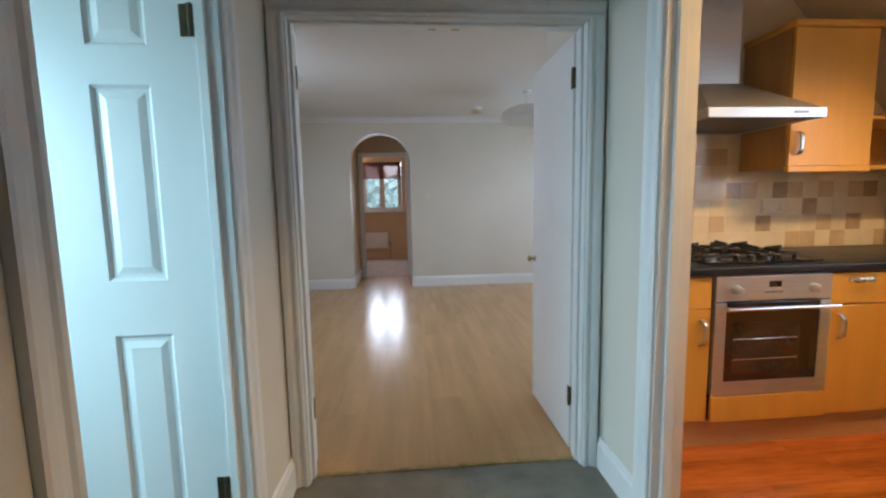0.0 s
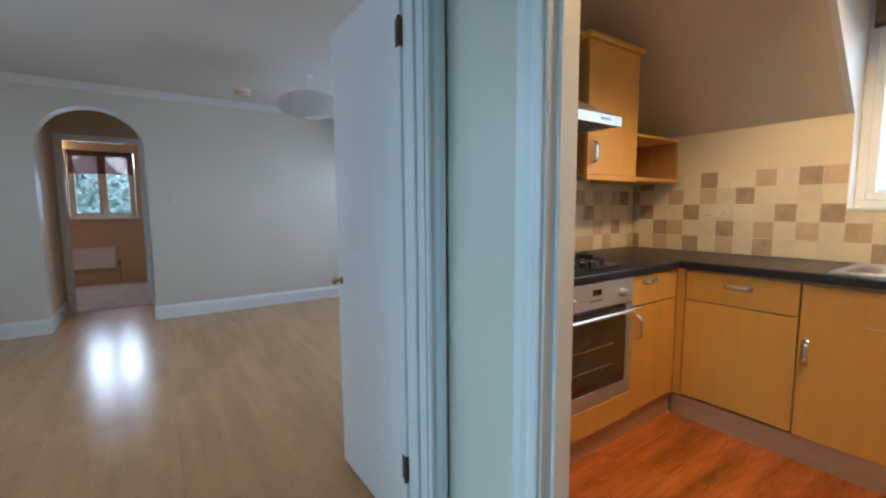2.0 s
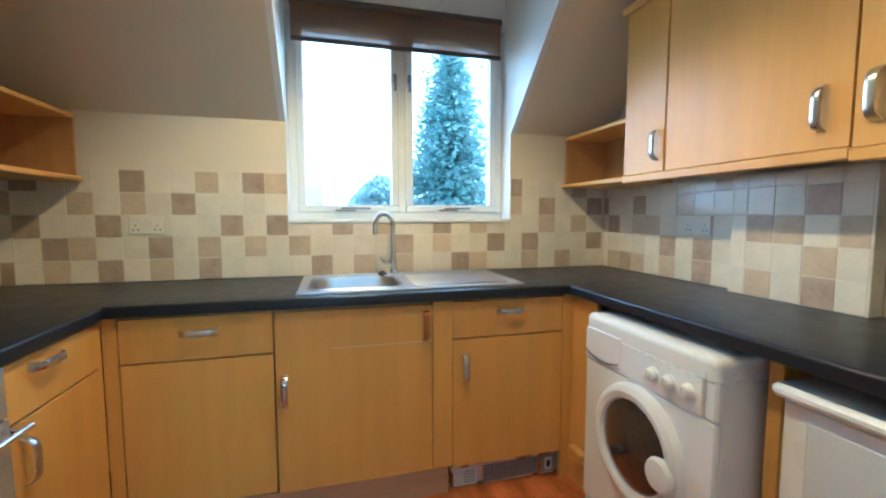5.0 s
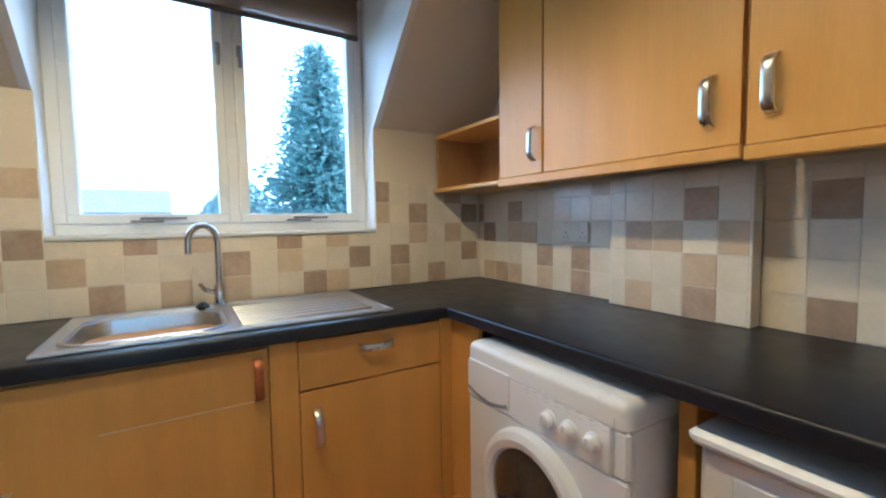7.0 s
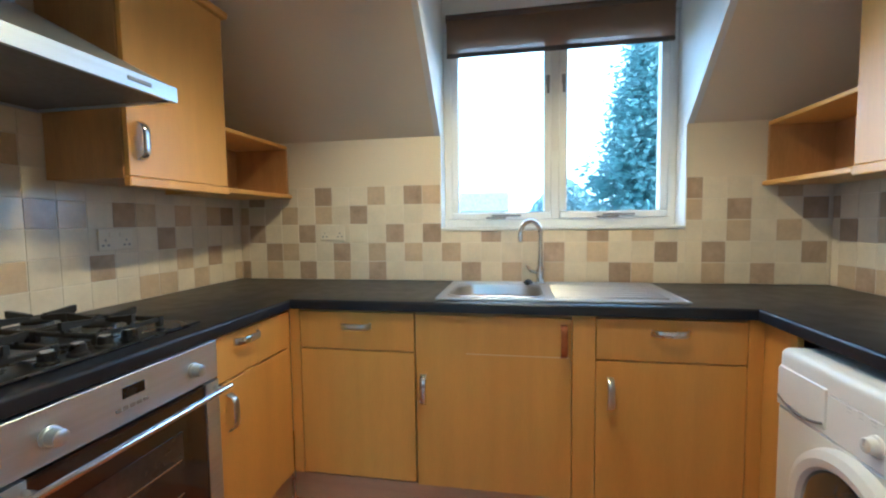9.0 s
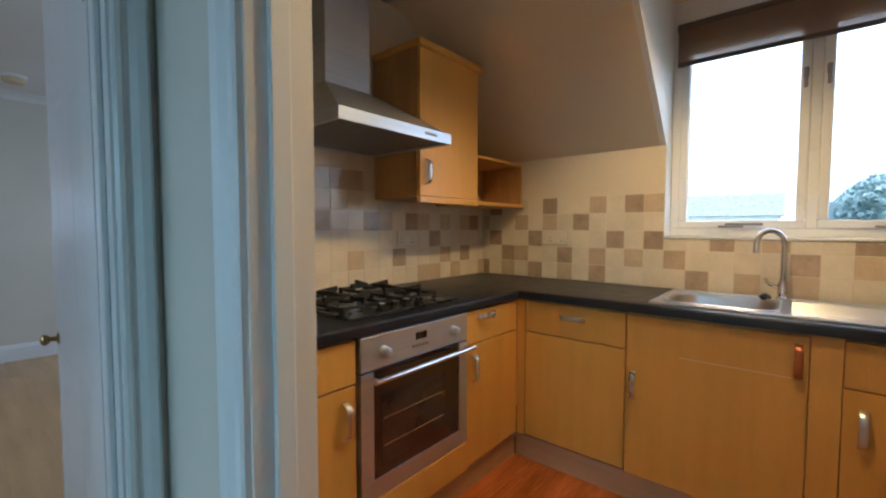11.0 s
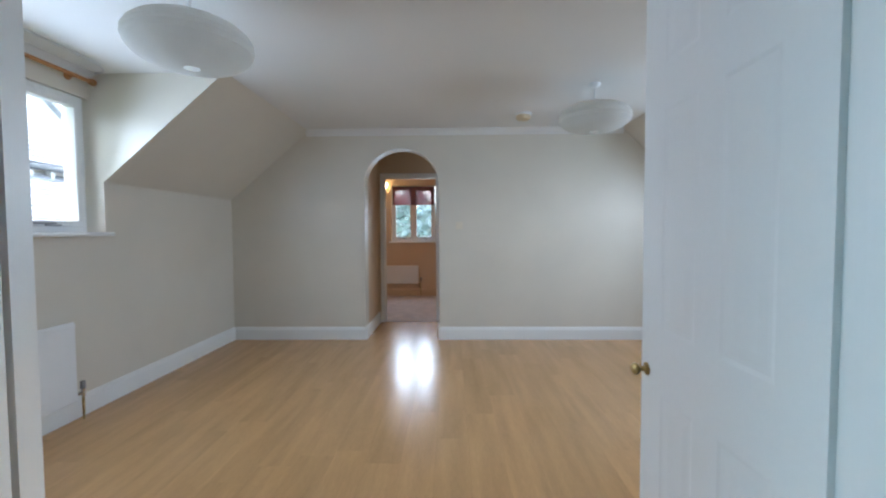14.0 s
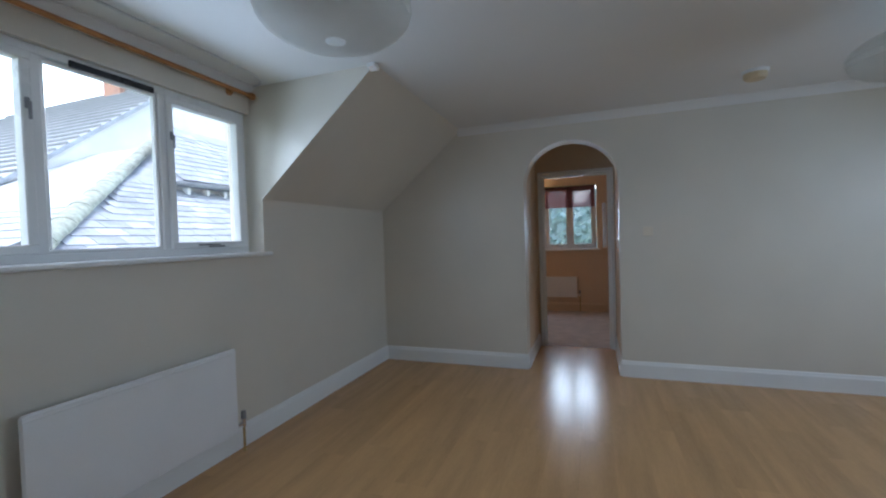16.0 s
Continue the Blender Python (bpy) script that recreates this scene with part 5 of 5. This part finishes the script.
# ---- outside ----
M_GRASS = material("meadow_grass", (0.07, 0.11, 0.035), 0.9, vary=0.3, scale=0.4, fine=9, bump=0.4, dist=0.05)
# foliage base colours are lifted, with outdoor haze and glare put into them
M_LEAF = material("haze_paled_conifer", (0.12, 0.22, 0.22), 0.8, vary=0.35, scale=1.2, fine=9, bump=0.2, dist=0.02)
M_LEAF2 = material("haze_paled_hedge", (0.12, 0.18, 0.165), 0.8, vary=0.35, scale=0.8, fine=7, bump=0.2, dist=0.02)
M_LEAF3 = material("haze_paled_far_leaves", (0.16, 0.20, 0.17), 0.85, vary=0.3, scale=0.6, fine=5, bump=0.2, dist=0.02)
# translucent leaves, made extra pale so the colour carries haze
for leaf_mat in (M_LEAF, M_LEAF2, M_LEAF3):
    nodes, links = leaf_mat.node_tree.nodes, leaf_mat.node_tree.links
    thin, mix = nodes.new("ShaderNodeBsdfTranslucent"), nodes.new("ShaderNodeMixShader")
    thin.inputs["Color"].default_value, mix.inputs[0].default_value = (0.58, 0.70, 0.70, 1), 0.8
    links.new(nodes["Principled BSDF"].outputs[0], mix.inputs[1])
    links.new(thin.outputs[0], mix.inputs[2])
    links.new(mix.outputs[0], nodes["Material Output"].inputs["Surface"])
M_BARK = material("conifer_bark", (0.12, 0.075, 0.045), 0.9, vary=0.3, scale=8, fine=40, bump=0.5, dist=0.01)
M_SLATE = material("grey_roof_slate", (0.33, 0.35, 0.38), 0.55, vary=0.2, scale=3, fine=30, bump=0.15, dist=0.004, random_piece=0.2)
M_RENDER = material("white_render", (0.72, 0.72, 0.70), 0.8, vary=0.06, scale=1.2, fine=60, bump=0.2, dist=0.003)
M_LEAD = material("grey_lead_flashing", (0.16, 0.17, 0.18), 0.6, vary=0.15, scale=5, fine=40, bump=0.1)
GZ = -3.2
bm = bmesh.new()
bmesh.ops.create_grid(bm, x_segments=40, y_segments=40, size=900)
for v in bm.verts:
    v.co.z = GZ + (0.0 if v.co.length < 60 else 5.0 * noise.noise(v.co * 0.006))
solid("ground", bm, M_GRASS, "grassy ground around the house", "ground")
# overcast sky low over the horizon, all round
bm = bmesh.new()
rings = [[bm.verts.new((170 * math.cos(2 * math.pi * k / 96), 170 * math.sin(2 * math.pi * k / 96), z)) for k in range(96)] for z in (GZ - 20, 40, 110)]
for lo, hi in zip(rings, rings[1:]):
    for k in range(96):
        bm.faces.new((lo[(k + 1) % 96], lo[k], hi[k], hi[(k + 1) % 96]))
solid("backdrop", bm, glowing("overcast_sky", (0.90, 0.97, 1.0), 0.75), "white overcast sky down to the horizon", "sky")
solid("house_wall_below", B((-2.36, 3.72, -1.3, 10.32, GZ, -0.11)), M_RENDER, "rendered lower storey of the house", "wall")


def conifer(x, y, base, height, radius, seed, label):
    rng = random.Random(seed)
    t = thing("conifer_tree", (x, y, base), label, "tree")
    part("trunk", rod(bmesh.new(), (x, y, base), (x, y, base + height * 0.96), 0.22, 12, 0.02), M_BARK, t, "", True)
    verts, faces = [], []
    boughs = 300
    for n in range(boughs):
        f = (n + rng.random()) / boughs
        reach = radius * (1 - f) ** 0.72 * rng.uniform(0.72, 1.12) + 0.06
        a = n * 2.4 + rng.uniform(-0.3, 0.3)
        droop = rng.uniform(-0.35, 0.05)
        z0 = base + height * (0.05 + 0.95 * f)
        for _ in range(int(34 + 80 * (1 - f))):
            d = rng.random() ** 0.6
            spread = 0.20 + 0.34 * d * (1 - 0.6 * f)
            p = Vector((x + reach * d * math.cos(a) + rng.gauss(0, spread * 0.7), y + reach * d * math.sin(a) + rng.gauss(0, spread * 0.7),
                        z0 + reach * d * (droop + 0.35 * d) + rng.gauss(0, spread * 0.5)))
            out = Vector((math.cos(a) + rng.uniform(-0.6, 0.6), math.sin(a) + rng.uniform(-0.6, 0.6), rng.uniform(-0.2, 0.7))).normalized()
            size = (0.09 + 0.12 * rng.random()) * (1.1 - 0.4 * f)
            side = out.cross(Vector((0, 0, 1))).normalized() * size * 0.5
            up = out.cross(side).normalized() * size * 0.35
            i = len(verts)
            verts += [p - side, p + out * size * 1.4 + up, p + side, p - up * 1.4 + out * size * 0.5]
            faces += [(i, i + 1, i + 2), (i, i + 3, i + 1), (i + 3, i + 2, i + 1)]
    me = bpy.data.meshes.new("crown")
    me.from_pydata(verts, [], faces)
    me.transform(Matrix.Translation(-Vector(t.location)))
    me.materials.append(M_LEAF)
    c = new("crown", me)
    c.parent = t
    return t


conifer(17.0, -2.9, GZ, 10.6, 2.4, 3, "tall blue-green conifer, its colour paled by haze, in the garden behind the kitchen")


def leafy_mass(name, x, y, base, w, d, h, count, seed, label, mat):
    rng = random.Random(seed)
    verts, faces = [], []
    for _ in range(count):
        a, u = rng.random() * 2 * math.pi, rng.random() ** 0.5
        px, py = x + w * u * math.cos(a), y + d * u * math.sin(a)
        top = h * math.sqrt(max(0.0, 1 - u * u)) * (0.8 + 0.25 * noise.noise(Vector((px * 0.35, py * 0.35, seed))))
        p = Vector((px, py, base + top * (0.35 + 0.65 * rng.random() ** 0.4)))
        n = Vector((rng.uniform(-1, 1), rng.uniform(-1, 1), rng.uniform(0.1, 1))).normalized()
        s = (0.06 + 0.11 * rng.random()) * min(3.2, max(1.0, w / 3.5))
        e = n.orthogonal().normalized() * s
        f = n.cross(e)
        i = len(verts)
        verts += [p - e, p - f * 0.6, p + e, p + f * 0.6 + n * s * 0.3]
        faces += [(i, i + 1, i + 2), (i, i + 2, i + 3)]
    me = bpy.data.meshes.new(name)
    me.from_pydata(verts, [], faces)
    me.transform(Matrix.Translation((-x, -y, -base)))
    me.materials.append(mat)
    ob = new(name, me)
    ob.location = (x, y, base)
    return tagged(ob, label, "bushes", kind="stuff")


leafy_mass("shrubbery", 26.0, -1.2, GZ, 3.2, 3.8, 7.6, 40000, 5, "rounded green bushes at the end of the garden", M_LEAF2)
leafy_mass("far_trees", 1.0, 42.0, GZ, 26.0, 5.0, 10.0, 45000, 8, "hazy line of trees behind the house", M_LEAF3)
leafy_mass("far_trees_east", 75.0, -6.0, GZ - 1, 6.0, 40.0, 7.5, 6000, 9, "hazy line of far trees", M_LEAF3)


# neighbouring house seen through the west window: hipped slate roof, a wing, and a gabled house behind
def sheet(bm, pts, thick=0.06):
    lo = [bm.verts.new(p) for p in pts]
    hi = [bm.verts.new((p[0], p[1], p[2] - thick)) for p in pts]
    fs = [bm.faces.new(lo), bm.faces.new(hi[::-1])]
    n = len(pts)
    for i in range(n):
        fs.append(bm.faces.new((lo[i], hi[i], hi[(i + 1) % n], lo[(i + 1) % n])))
    bmesh.ops.recalc_face_normals(bm, faces=fs)
    return bm


def lay_slates(deck, origin, along, up, n_along, n_up, w, gauge, keep):
    o, a, u = Vector(origin), Vector(along).normalized(), Vector(up).normalized()
    nrm = a.cross(u).normalized()
    nrm = nrm if nrm.z > 0 else -nrm
    rot = Matrix((a, u, nrm)).transposed().to_4x4()
    base = root_of(deck).location
    b = bmesh.new()
    box(b, 0.004, w - 0.004, 0, gauge * 1.25, 0.002, 0.012)
    for v in b.verts:
        v.co.z += 0.016 * (1 - v.co.y / (gauge * 1.25))
    me = mesh_of("slate", b, M_SLATE)
    for r in range(n_up):
        for c in range(n_along):
            off = w * (c + (0.5 if r % 2 else 0))
            if keep(off, gauge * r):
                s = new("slate", me)
                s.parent = deck
                s.matrix_local = Matrix.Translation(o + a * off + u * gauge * r - base) @ rot


nh = thing("neighbouring_house", (-9.0, 8.0, GZ), "white rendered house with a hipped grey slate roof next door", "house")
part("wall", B((-19.5, -4.9, 4.9, 16.0, GZ, 1.0)), M_RENDER, nh)
bm = bmesh.new()
sheet(bm, [(-4.5, 4.54, 1.05), (-4.5, 16.4, 1.05), (-9.5, 16.4, 3.71), (-9.5, 9.54, 3.71)])
sheet(bm, [(-4.5, 4.54, 1.05), (-9.5, 9.54, 3.71), (-20, 9.54, 3.71), (-20, 4.54, 1.05)])
deck = part("roof", bm, M_SLATE, nh, "grey slate roof")
PITCH = math.hypot(1, 0.532)
lay_slates(deck, (-4.5, 4.54, 1.062), (0, 1, 0), (-1, 0, 0.532), 20, 14, 0.32, 0.22, lambda a, u: a > u / PITCH + 0.1)
lay_slates(deck, (-4.5, 4.54, 1.062), (-1, 0, 0), (0, 1, 0.532), 16, 9, 0.32, 0.22, lambda a, u: a > u / PITCH + 0.35)
tile = bmesh.new()
prism(tile, [(0.13 * math.cos(radians(a)), 0.10 * math.sin(radians(a))) for a in range(0, 181, 20)], "y", 0, 0.34)
tile = mesh_of("hip_tile", tile, material("mossy_ridge_tile", (0.30, 0.32, 0.27), 0.85, vary=0.3, scale=9, fine=60, bump=0.4, dist=0.006), True)
way = Vector((-1, 1, 0.532)).normalized()
for i in range(24):
    s = new("hip_tile", tile)
    s.parent = deck
    side = way.cross(Vector((0, 0, 1))).normalized()
    rot = Matrix((side, way, side.cross(way))).transposed().to_4x4()
    s.matrix_local = Matrix.Translation(Vector((-4.5, 4.54, 1.07 + 0.012 * (i % 2))) + way * 0.31 * i - nh.location) @ rot
part("gutter", tube(bmesh.new(), [(-4.45, 4.5, 1.0), (-4.45, 16.0, 1.0)], 0.055), M_LEAD, nh, "dark gutter", True)

wing = thing("dormer_wing", (-8.0, 9.6, 0.9), "white dormer wing with a small slate roof", "dormer")
part("wall", B((-9.6, -6.9, 7.95, 11.2, 0.9, 2.46)), M_RENDER, wing)
bm = sheet(bmesh.new(), [(-6.7, 7.7, 2.50), (-6.7, 11.4, 2.50), (-9.0, 11.4, 4.1), (-9.0, 9.3, 4.1)])
wd = part("roof", bm, M_SLATE, wing, "small slate roof")
lay_slates(wd, (-6.7, 7.7, 2.512), (0, 1, 0), (-2.3, 0, 1.6), 11, 11, 0.32, 0.22, lambda a, u: a > u * 0.57)
part("fascia", B((-6.74, -6.70, 7.7, 11.4, 2.40, 2.50)), M_LEAD, wing, "dark eaves board")
part("gutter", tube(bmesh.new(), [(-6.66, 7.6, 2.45), (-6.66, 11.4, 2.45)], 0.05), M_LEAD, wing, "dark gutter", True)
for y in (8.15, 8.55, 8.95, 9.35):
    part("bracket", B((-6.88, -6.74, y, y + 0.06, 2.28, 2.40)), M_RENDER, wing)
part("waste_pipe", tube(bmesh.new(), [(-6.83, 8.62, 1.46), (-6.83, 9.45, 2.30)], 0.045), M_RENDER, wing, "diagonal white waste pipe", True)
part("pipe_elbow", B((-6.9, -6.76, 8.5, 8.72, 1.38, 1.56), bevel=0.03), M_LEAD, wing, "grey pipe elbow")
part("ledge", B((-6.9, -6.82, 7.95, 11.2, 2.12, 2.18)), M_LEAD, wing, "narrow grey ledge")

fh = thing("gabled_house", (-16.0, 12.0, GZ), "white gabled house with a slate roof further off", "house")
bm = bmesh.new()
prism(bm, [(6.6, GZ), (18.4, GZ), (18.4, 1.9), (12.5, 6.6), (6.6, 1.9)], "x", -21.0, -11.6)
part("wall", bm, M_RENDER, fh)
bm = bmesh.new()
sheet(bm, [(-11.4, 6.2, 1.68), (-11.4, 12.5, 6.72), (-21.2, 12.5, 6.72), (-21.2, 6.2, 1.68)], 0.12)
sheet(bm, [(-11.4, 18.8, 1.68), (-11.4, 12.5, 6.72), (-21.2, 12.5, 6.72), (-21.2, 18.8, 1.68)], 0.12)
fd = part("roof", bm, M_SLATE, fh, "grey slate roof")
bm = bmesh.new()
for i in range(26):
    f = i / 26
    y, z = 6.2 + 6.3 * f, 1.70 + 5.04 * f
    box(bm, -21.2, -11.38, y, y + 0.03, z, z + 0.05)
tagged(part("slate_courses", bm, M_LEAD, fd, "dark lines between slate courses"), kind="stuff")
part("chimney", B((-15.2, -14.4, 12.1, 12.9, 5.8, 7.9)), material("red_chimney_brick", (0.30, 0.17, 0.12), 0.85, vary=0.2, scale=6, fine=50, bump=0.3), fh, "brick chimney")

far = thing("far_house", (60.0, 8.0, GZ), "pale far house beyond the garden", "house")
part("wall", B((57, 63, 3.0, 14.0, GZ, 2.6)), M_RENDER, far)
bm = bmesh.new()
prism(bm, [(56.6, 2.6), (63.4, 2.6), (60, 5.2)], "y", 2.6, 14.4)
part("roof", bm, M_SLATE, far)

# ---- floors board by board ----
def plank_floor(name, x0, x1, y0, y1, along, w, length, mat, sub_mat, label, skip=None, notch=None):
    """A laminate floor: a base sheet with each board a piece of its own, staggered from row to row."""
    base_boxes = [(x0, x1, y0, y1, -0.1, -0.0085)]
    if notch:
        base_boxes = [(x0, notch[0], y0, y1, -0.1, -0.0085), (notch[0], x1, notch[1], y1, -0.1, -0.0085)]
    fl = solid(name, B(*base_boxes), sub_mat, label, "floor")
    rng = random.Random(len(name))
    base = Vector(fl.location)
    shared = {}
    n = int(math.ceil(((x1 - x0) if along == "y" else (y1 - y0)) / w))
    for r in range(n):
        a = (x0 if along == "y" else y0) + r * w
        b = min(a + w, x1 if along == "y" else y1)
        s0, s1 = (y0, y1) if along == "y" else (x0, x1)
        if notch and a >= notch[0] - 0.06:
            s0 = notch[1]
        p = s0 - rng.random() * length
        while p < s1:
            c, d = max(p, s0), min(p + length, s1)
            p += length
            if d - c < 0.03:
                continue
            if skip and skip((a + b) / 2, (c + d) / 2, c, d, along):
                continue
            key = (round(b - a, 3), round(d - c, 3))
            if key not in shared:
                bm = bmesh.new()
                g = 0.0001
                box(bm, g, b - a - g, g, d - c - g, 0, 0.0085) if along == "y" else box(bm, g, d - c - g, g, b - a - g, 0, 0.0085)
                top = [e for e in bm.edges if all(v.co.z > 0.008 for v in e.verts)]
                bmesh.ops.bevel(bm, geom=top, offset=0.0004, segments=1, affect="EDGES")
                shared[key] = mesh_of("board", bm, mat)
            o = new("board", shared[key])
            o.parent = fl
            o.location = Vector((a, c, -0.0085) if along == "y" else (c, a, -0.0085)) - base
    return fl


plank_floor("floor_living", LX, RX, 2.36, 7.72, "y", 0.193, 1.28, M_OAK, M_OAK, "light oak laminate floor with a soft shine",
            skip=lambda u, v, c, d, al: c > Y_FAR and not (AX0 - 0.2 < u < AX1 + 0.2), notch=(1.22, 3.05))
plank_floor("floor_kitchen", 1.25, RX, KY0, KY1, "x", 0.193, 1.28, M_CHERRY, M_CHERRY, "orange-brown wood laminate kitchen floor")

# ---- wall tiles, one by one ----
T = 0.1035


def tiled(name, normal, face, sgn, u_edges, z0, rows, dark, sand, label, clip=None, pitch=T):
    """A tiled splashback: grout bed with tiles proud of it. u_edges: (start, step sign, count)."""
    u0, du, count = u_edges
    meshes = {}
    cells_ = [(c, r) for r in range(rows) for c in range(count)]
    boxes_ = []
    for c, r in cells_:
        a, b = sorted((u0 + du * c * pitch, u0 + du * (c + 1) * pitch))
        za, zb = z0 + r * T, z0 + (r + 1) * T
        if clip:
            q = clip(a, b, za, zb)
            if q is None:
                continue
            a, b, za, zb = q
        boxes_.append((c, r, a, b, za, zb))
    bm = bmesh.new()
    for c, r, a, b, za, zb in boxes_:
        n0, n1 = sorted((face, face + sgn * 0.0058))
        box(bm, *((a, b, n0, n1, za, zb) if normal == "y" else (n0, n1, a, b, za, zb)))
    bmesh.ops.remove_doubles(bm, verts=bm.verts, dist=0.0001)
    bed = solid(name, bm, M_GROUT, label, "wall tiles")
    base = Vector(bed.location)
    for c, r, a, b, za, zb in boxes_:
        k = (c, r)
        kind = 1 if k in dark else (2 if k in sand else 0)
        key = (kind, round(b - a, 3), round(zb - za, 3))
        if key not in meshes:
            t = bmesh.new()
            w, h, g = b - a, zb - za, 0.0016
            n0, n1 = sorted((sgn * 0.003, sgn * 0.0075))
            box(t, *((g, w - g, n0, n1, g, h - g) if normal == "y" else (n0, n1, g, w - g, g, h - g)), bevel=0.001)
            meshes[key] = mesh_of("tile", t, (M_TILE, M_TILE_B, M_TILE_C)[kind])
        o = new("tile", meshes[key])
        o.parent = bed
        o.location = Vector((a, face, za) if normal == "y" else (face, a, za)) - base
    return bed


def clip_east(a, b, za, zb):
    """Cuts the tiles round the window opening."""
    if b > KW0 + 0.001 and a < KW1 - 0.001:
        if za > 1.17:
            return None
        zb = min(zb, 1.178)
    return (max(a, KY0), min(b, KY1 - 0.009), za, zb) if min(b, KY1) - max(a, KY0) > 0.01 else None


Z0 = 0.911
tiled("tiles_window_left", "x", RX, -1, (KW1, 1, 12), Z0, 5,
      {(6, 4), (1, 4), (4, 3), (7, 2), (2, 2), (0, 2), (5, 1), (9, 1), (7, 0), (3, 0), (10, 2), (11, 0), (10, 4)},
      {(3, 4), (0, 4), (6, 3), (8, 1), (1, 1), (9, 0), (5, 0), (3, 1), (8, 3), (11, 3)}, "cream kitchen tiles with scattered brown ones", clip_east)
EAST_PITCH = 0.107
tiled("tiles_window_below", "x", RX, -1, (KW1, -1, 12), Z0, 3,
      {(1, 0), (2, 2), (5, 1), (7, 2), (8, 0), (10, 1)}, {(0, 1), (3, 0), (4, 2), (5, 0), (7, 1), (9, 2), (9, 0)}, "cream tiles under the window with brown ones",
      lambda a, b, za, zb: (max(a, KW0), b, za, min(zb, 1.178)) if b - max(a, KW0) > 0.01 and za < 1.17 else None, pitch=EAST_PITCH)
tiled("tiles_window_right", "x", RX, -1, (KW1 - 11 * EAST_PITCH, -1, 7), Z0, 5,
      {(0, 4), (2, 3), (1, 1), (3, 0), (5, 1), (5, 3)}, {(0, 3), (2, 2), (1, 0), (4, 2), (4, 4)}, "cream tiles beside the window with brown ones",
      lambda a, b, za, zb: (max(a, KY0 + 0.008), min(b, KW0), za, zb) if min(b, KW0) - max(a, KY0 + 0.008) > 0.01 else None, pitch=EAST_PITCH)
HOB_U = RX - 0.008 + 0.35 * T   # the corner tiles are cut
tiled("tiles_hob", "y", KY1, -1, (HOB_U, -1, 21), Z0, 5,
      {(8, 1), (2, 1), (5, 2), (10, 3), (7, 3), (1, 3), (13, 3), (15, 1), (17, 2)},
      {(6, 0), (5, 0), (3, 0), (0, 0), (4, 1), (9, 3), (6, 3), (4, 3), (2, 3), (11, 1), (16, 3), (18, 0)}, "cream tiles behind the hob with brown ones",
      lambda a, b, za, zb: (max(a, KX0), min(b, RX - 0.008), za, min(zb, 1.40) if a > 2.37 else zb) if b - max(a, KX0) > 0.01 else None)
tiled("tiles_hood", "y", KY1, -1, (HOB_U - 10 * T, -1, 10), Z0 + 5 * T, 2, {(5, 1), (7, 0)}, {(1, 0), (2, 0), (4, 1)}, "cream tiles under the cooker hood")
BOX0, BOX1, BOXF = 2.045, 2.50, 0.02
solid("boxed_pipe_wall", B((BOX0, BOX1, KY0, BOXF, 0.911, 1.378)), M_KWALL, "boxed-in pipe chase on the kitchen wall", "wall")
tiled("tiles_south_corner", "y", KY0, 1, (2.435, 1, 10), Z0, 5,
      {(9, 3), (6, 3), (8, 2), (7, 0), (4, 1), (2, 0), (2, 1)}, {(5, 2), (6, 2), (3, 3), (6, 0), (4, 0), (8, 0), (1, 4)}, "cream tiles by the corner with brown ones",
      lambda a, b, za, zb: (max(a, BOX1 + 0.003), min(b, RX - 0.008), za, min(zb, 1.378)) if min(b, RX - 0.008) - max(a, BOX1 + 0.003) > 0.01 else None)
tiled("tiles_pipe_box", "y", BOXF, 1, (2.5435, -1, 5), Z0, 5, {(1, 2), (3, 3), (3, 0)}, {(2, 2), (4, 2), (1, 0), (3, 1)}, "cream tiles on the pipe boxing with brown ones",
      lambda a, b, za, zb: (max(a, BOX0), min(b, BOX1), za, min(zb, 1.378)))
for nm, face, sgn in (("tiles_pipe_box_side", BOX0, -1), ("tiles_pipe_box_end", BOX1, 1)):
    tiled(nm, "x", face, sgn, (KY0 + 0.009, 1, 1), Z0, 5, set(), set(), "narrow cut tiles down the side of the boxing",
          lambda a, b, za, zb: (a, BOXF + 0.007, za, min(zb, 1.378)))
tiled("tiles_south_west", "y", KY0, 1, (BOX0 - 0.009, -1, 7), Z0, 5, {(1, 3), (1, 0), (5, 2)}, {(3, 1), (4, 4)}, "cream tiles near the doorway with brown ones",
      lambda a, b, za, zb: (a, b, za, min(zb, 1.37)))
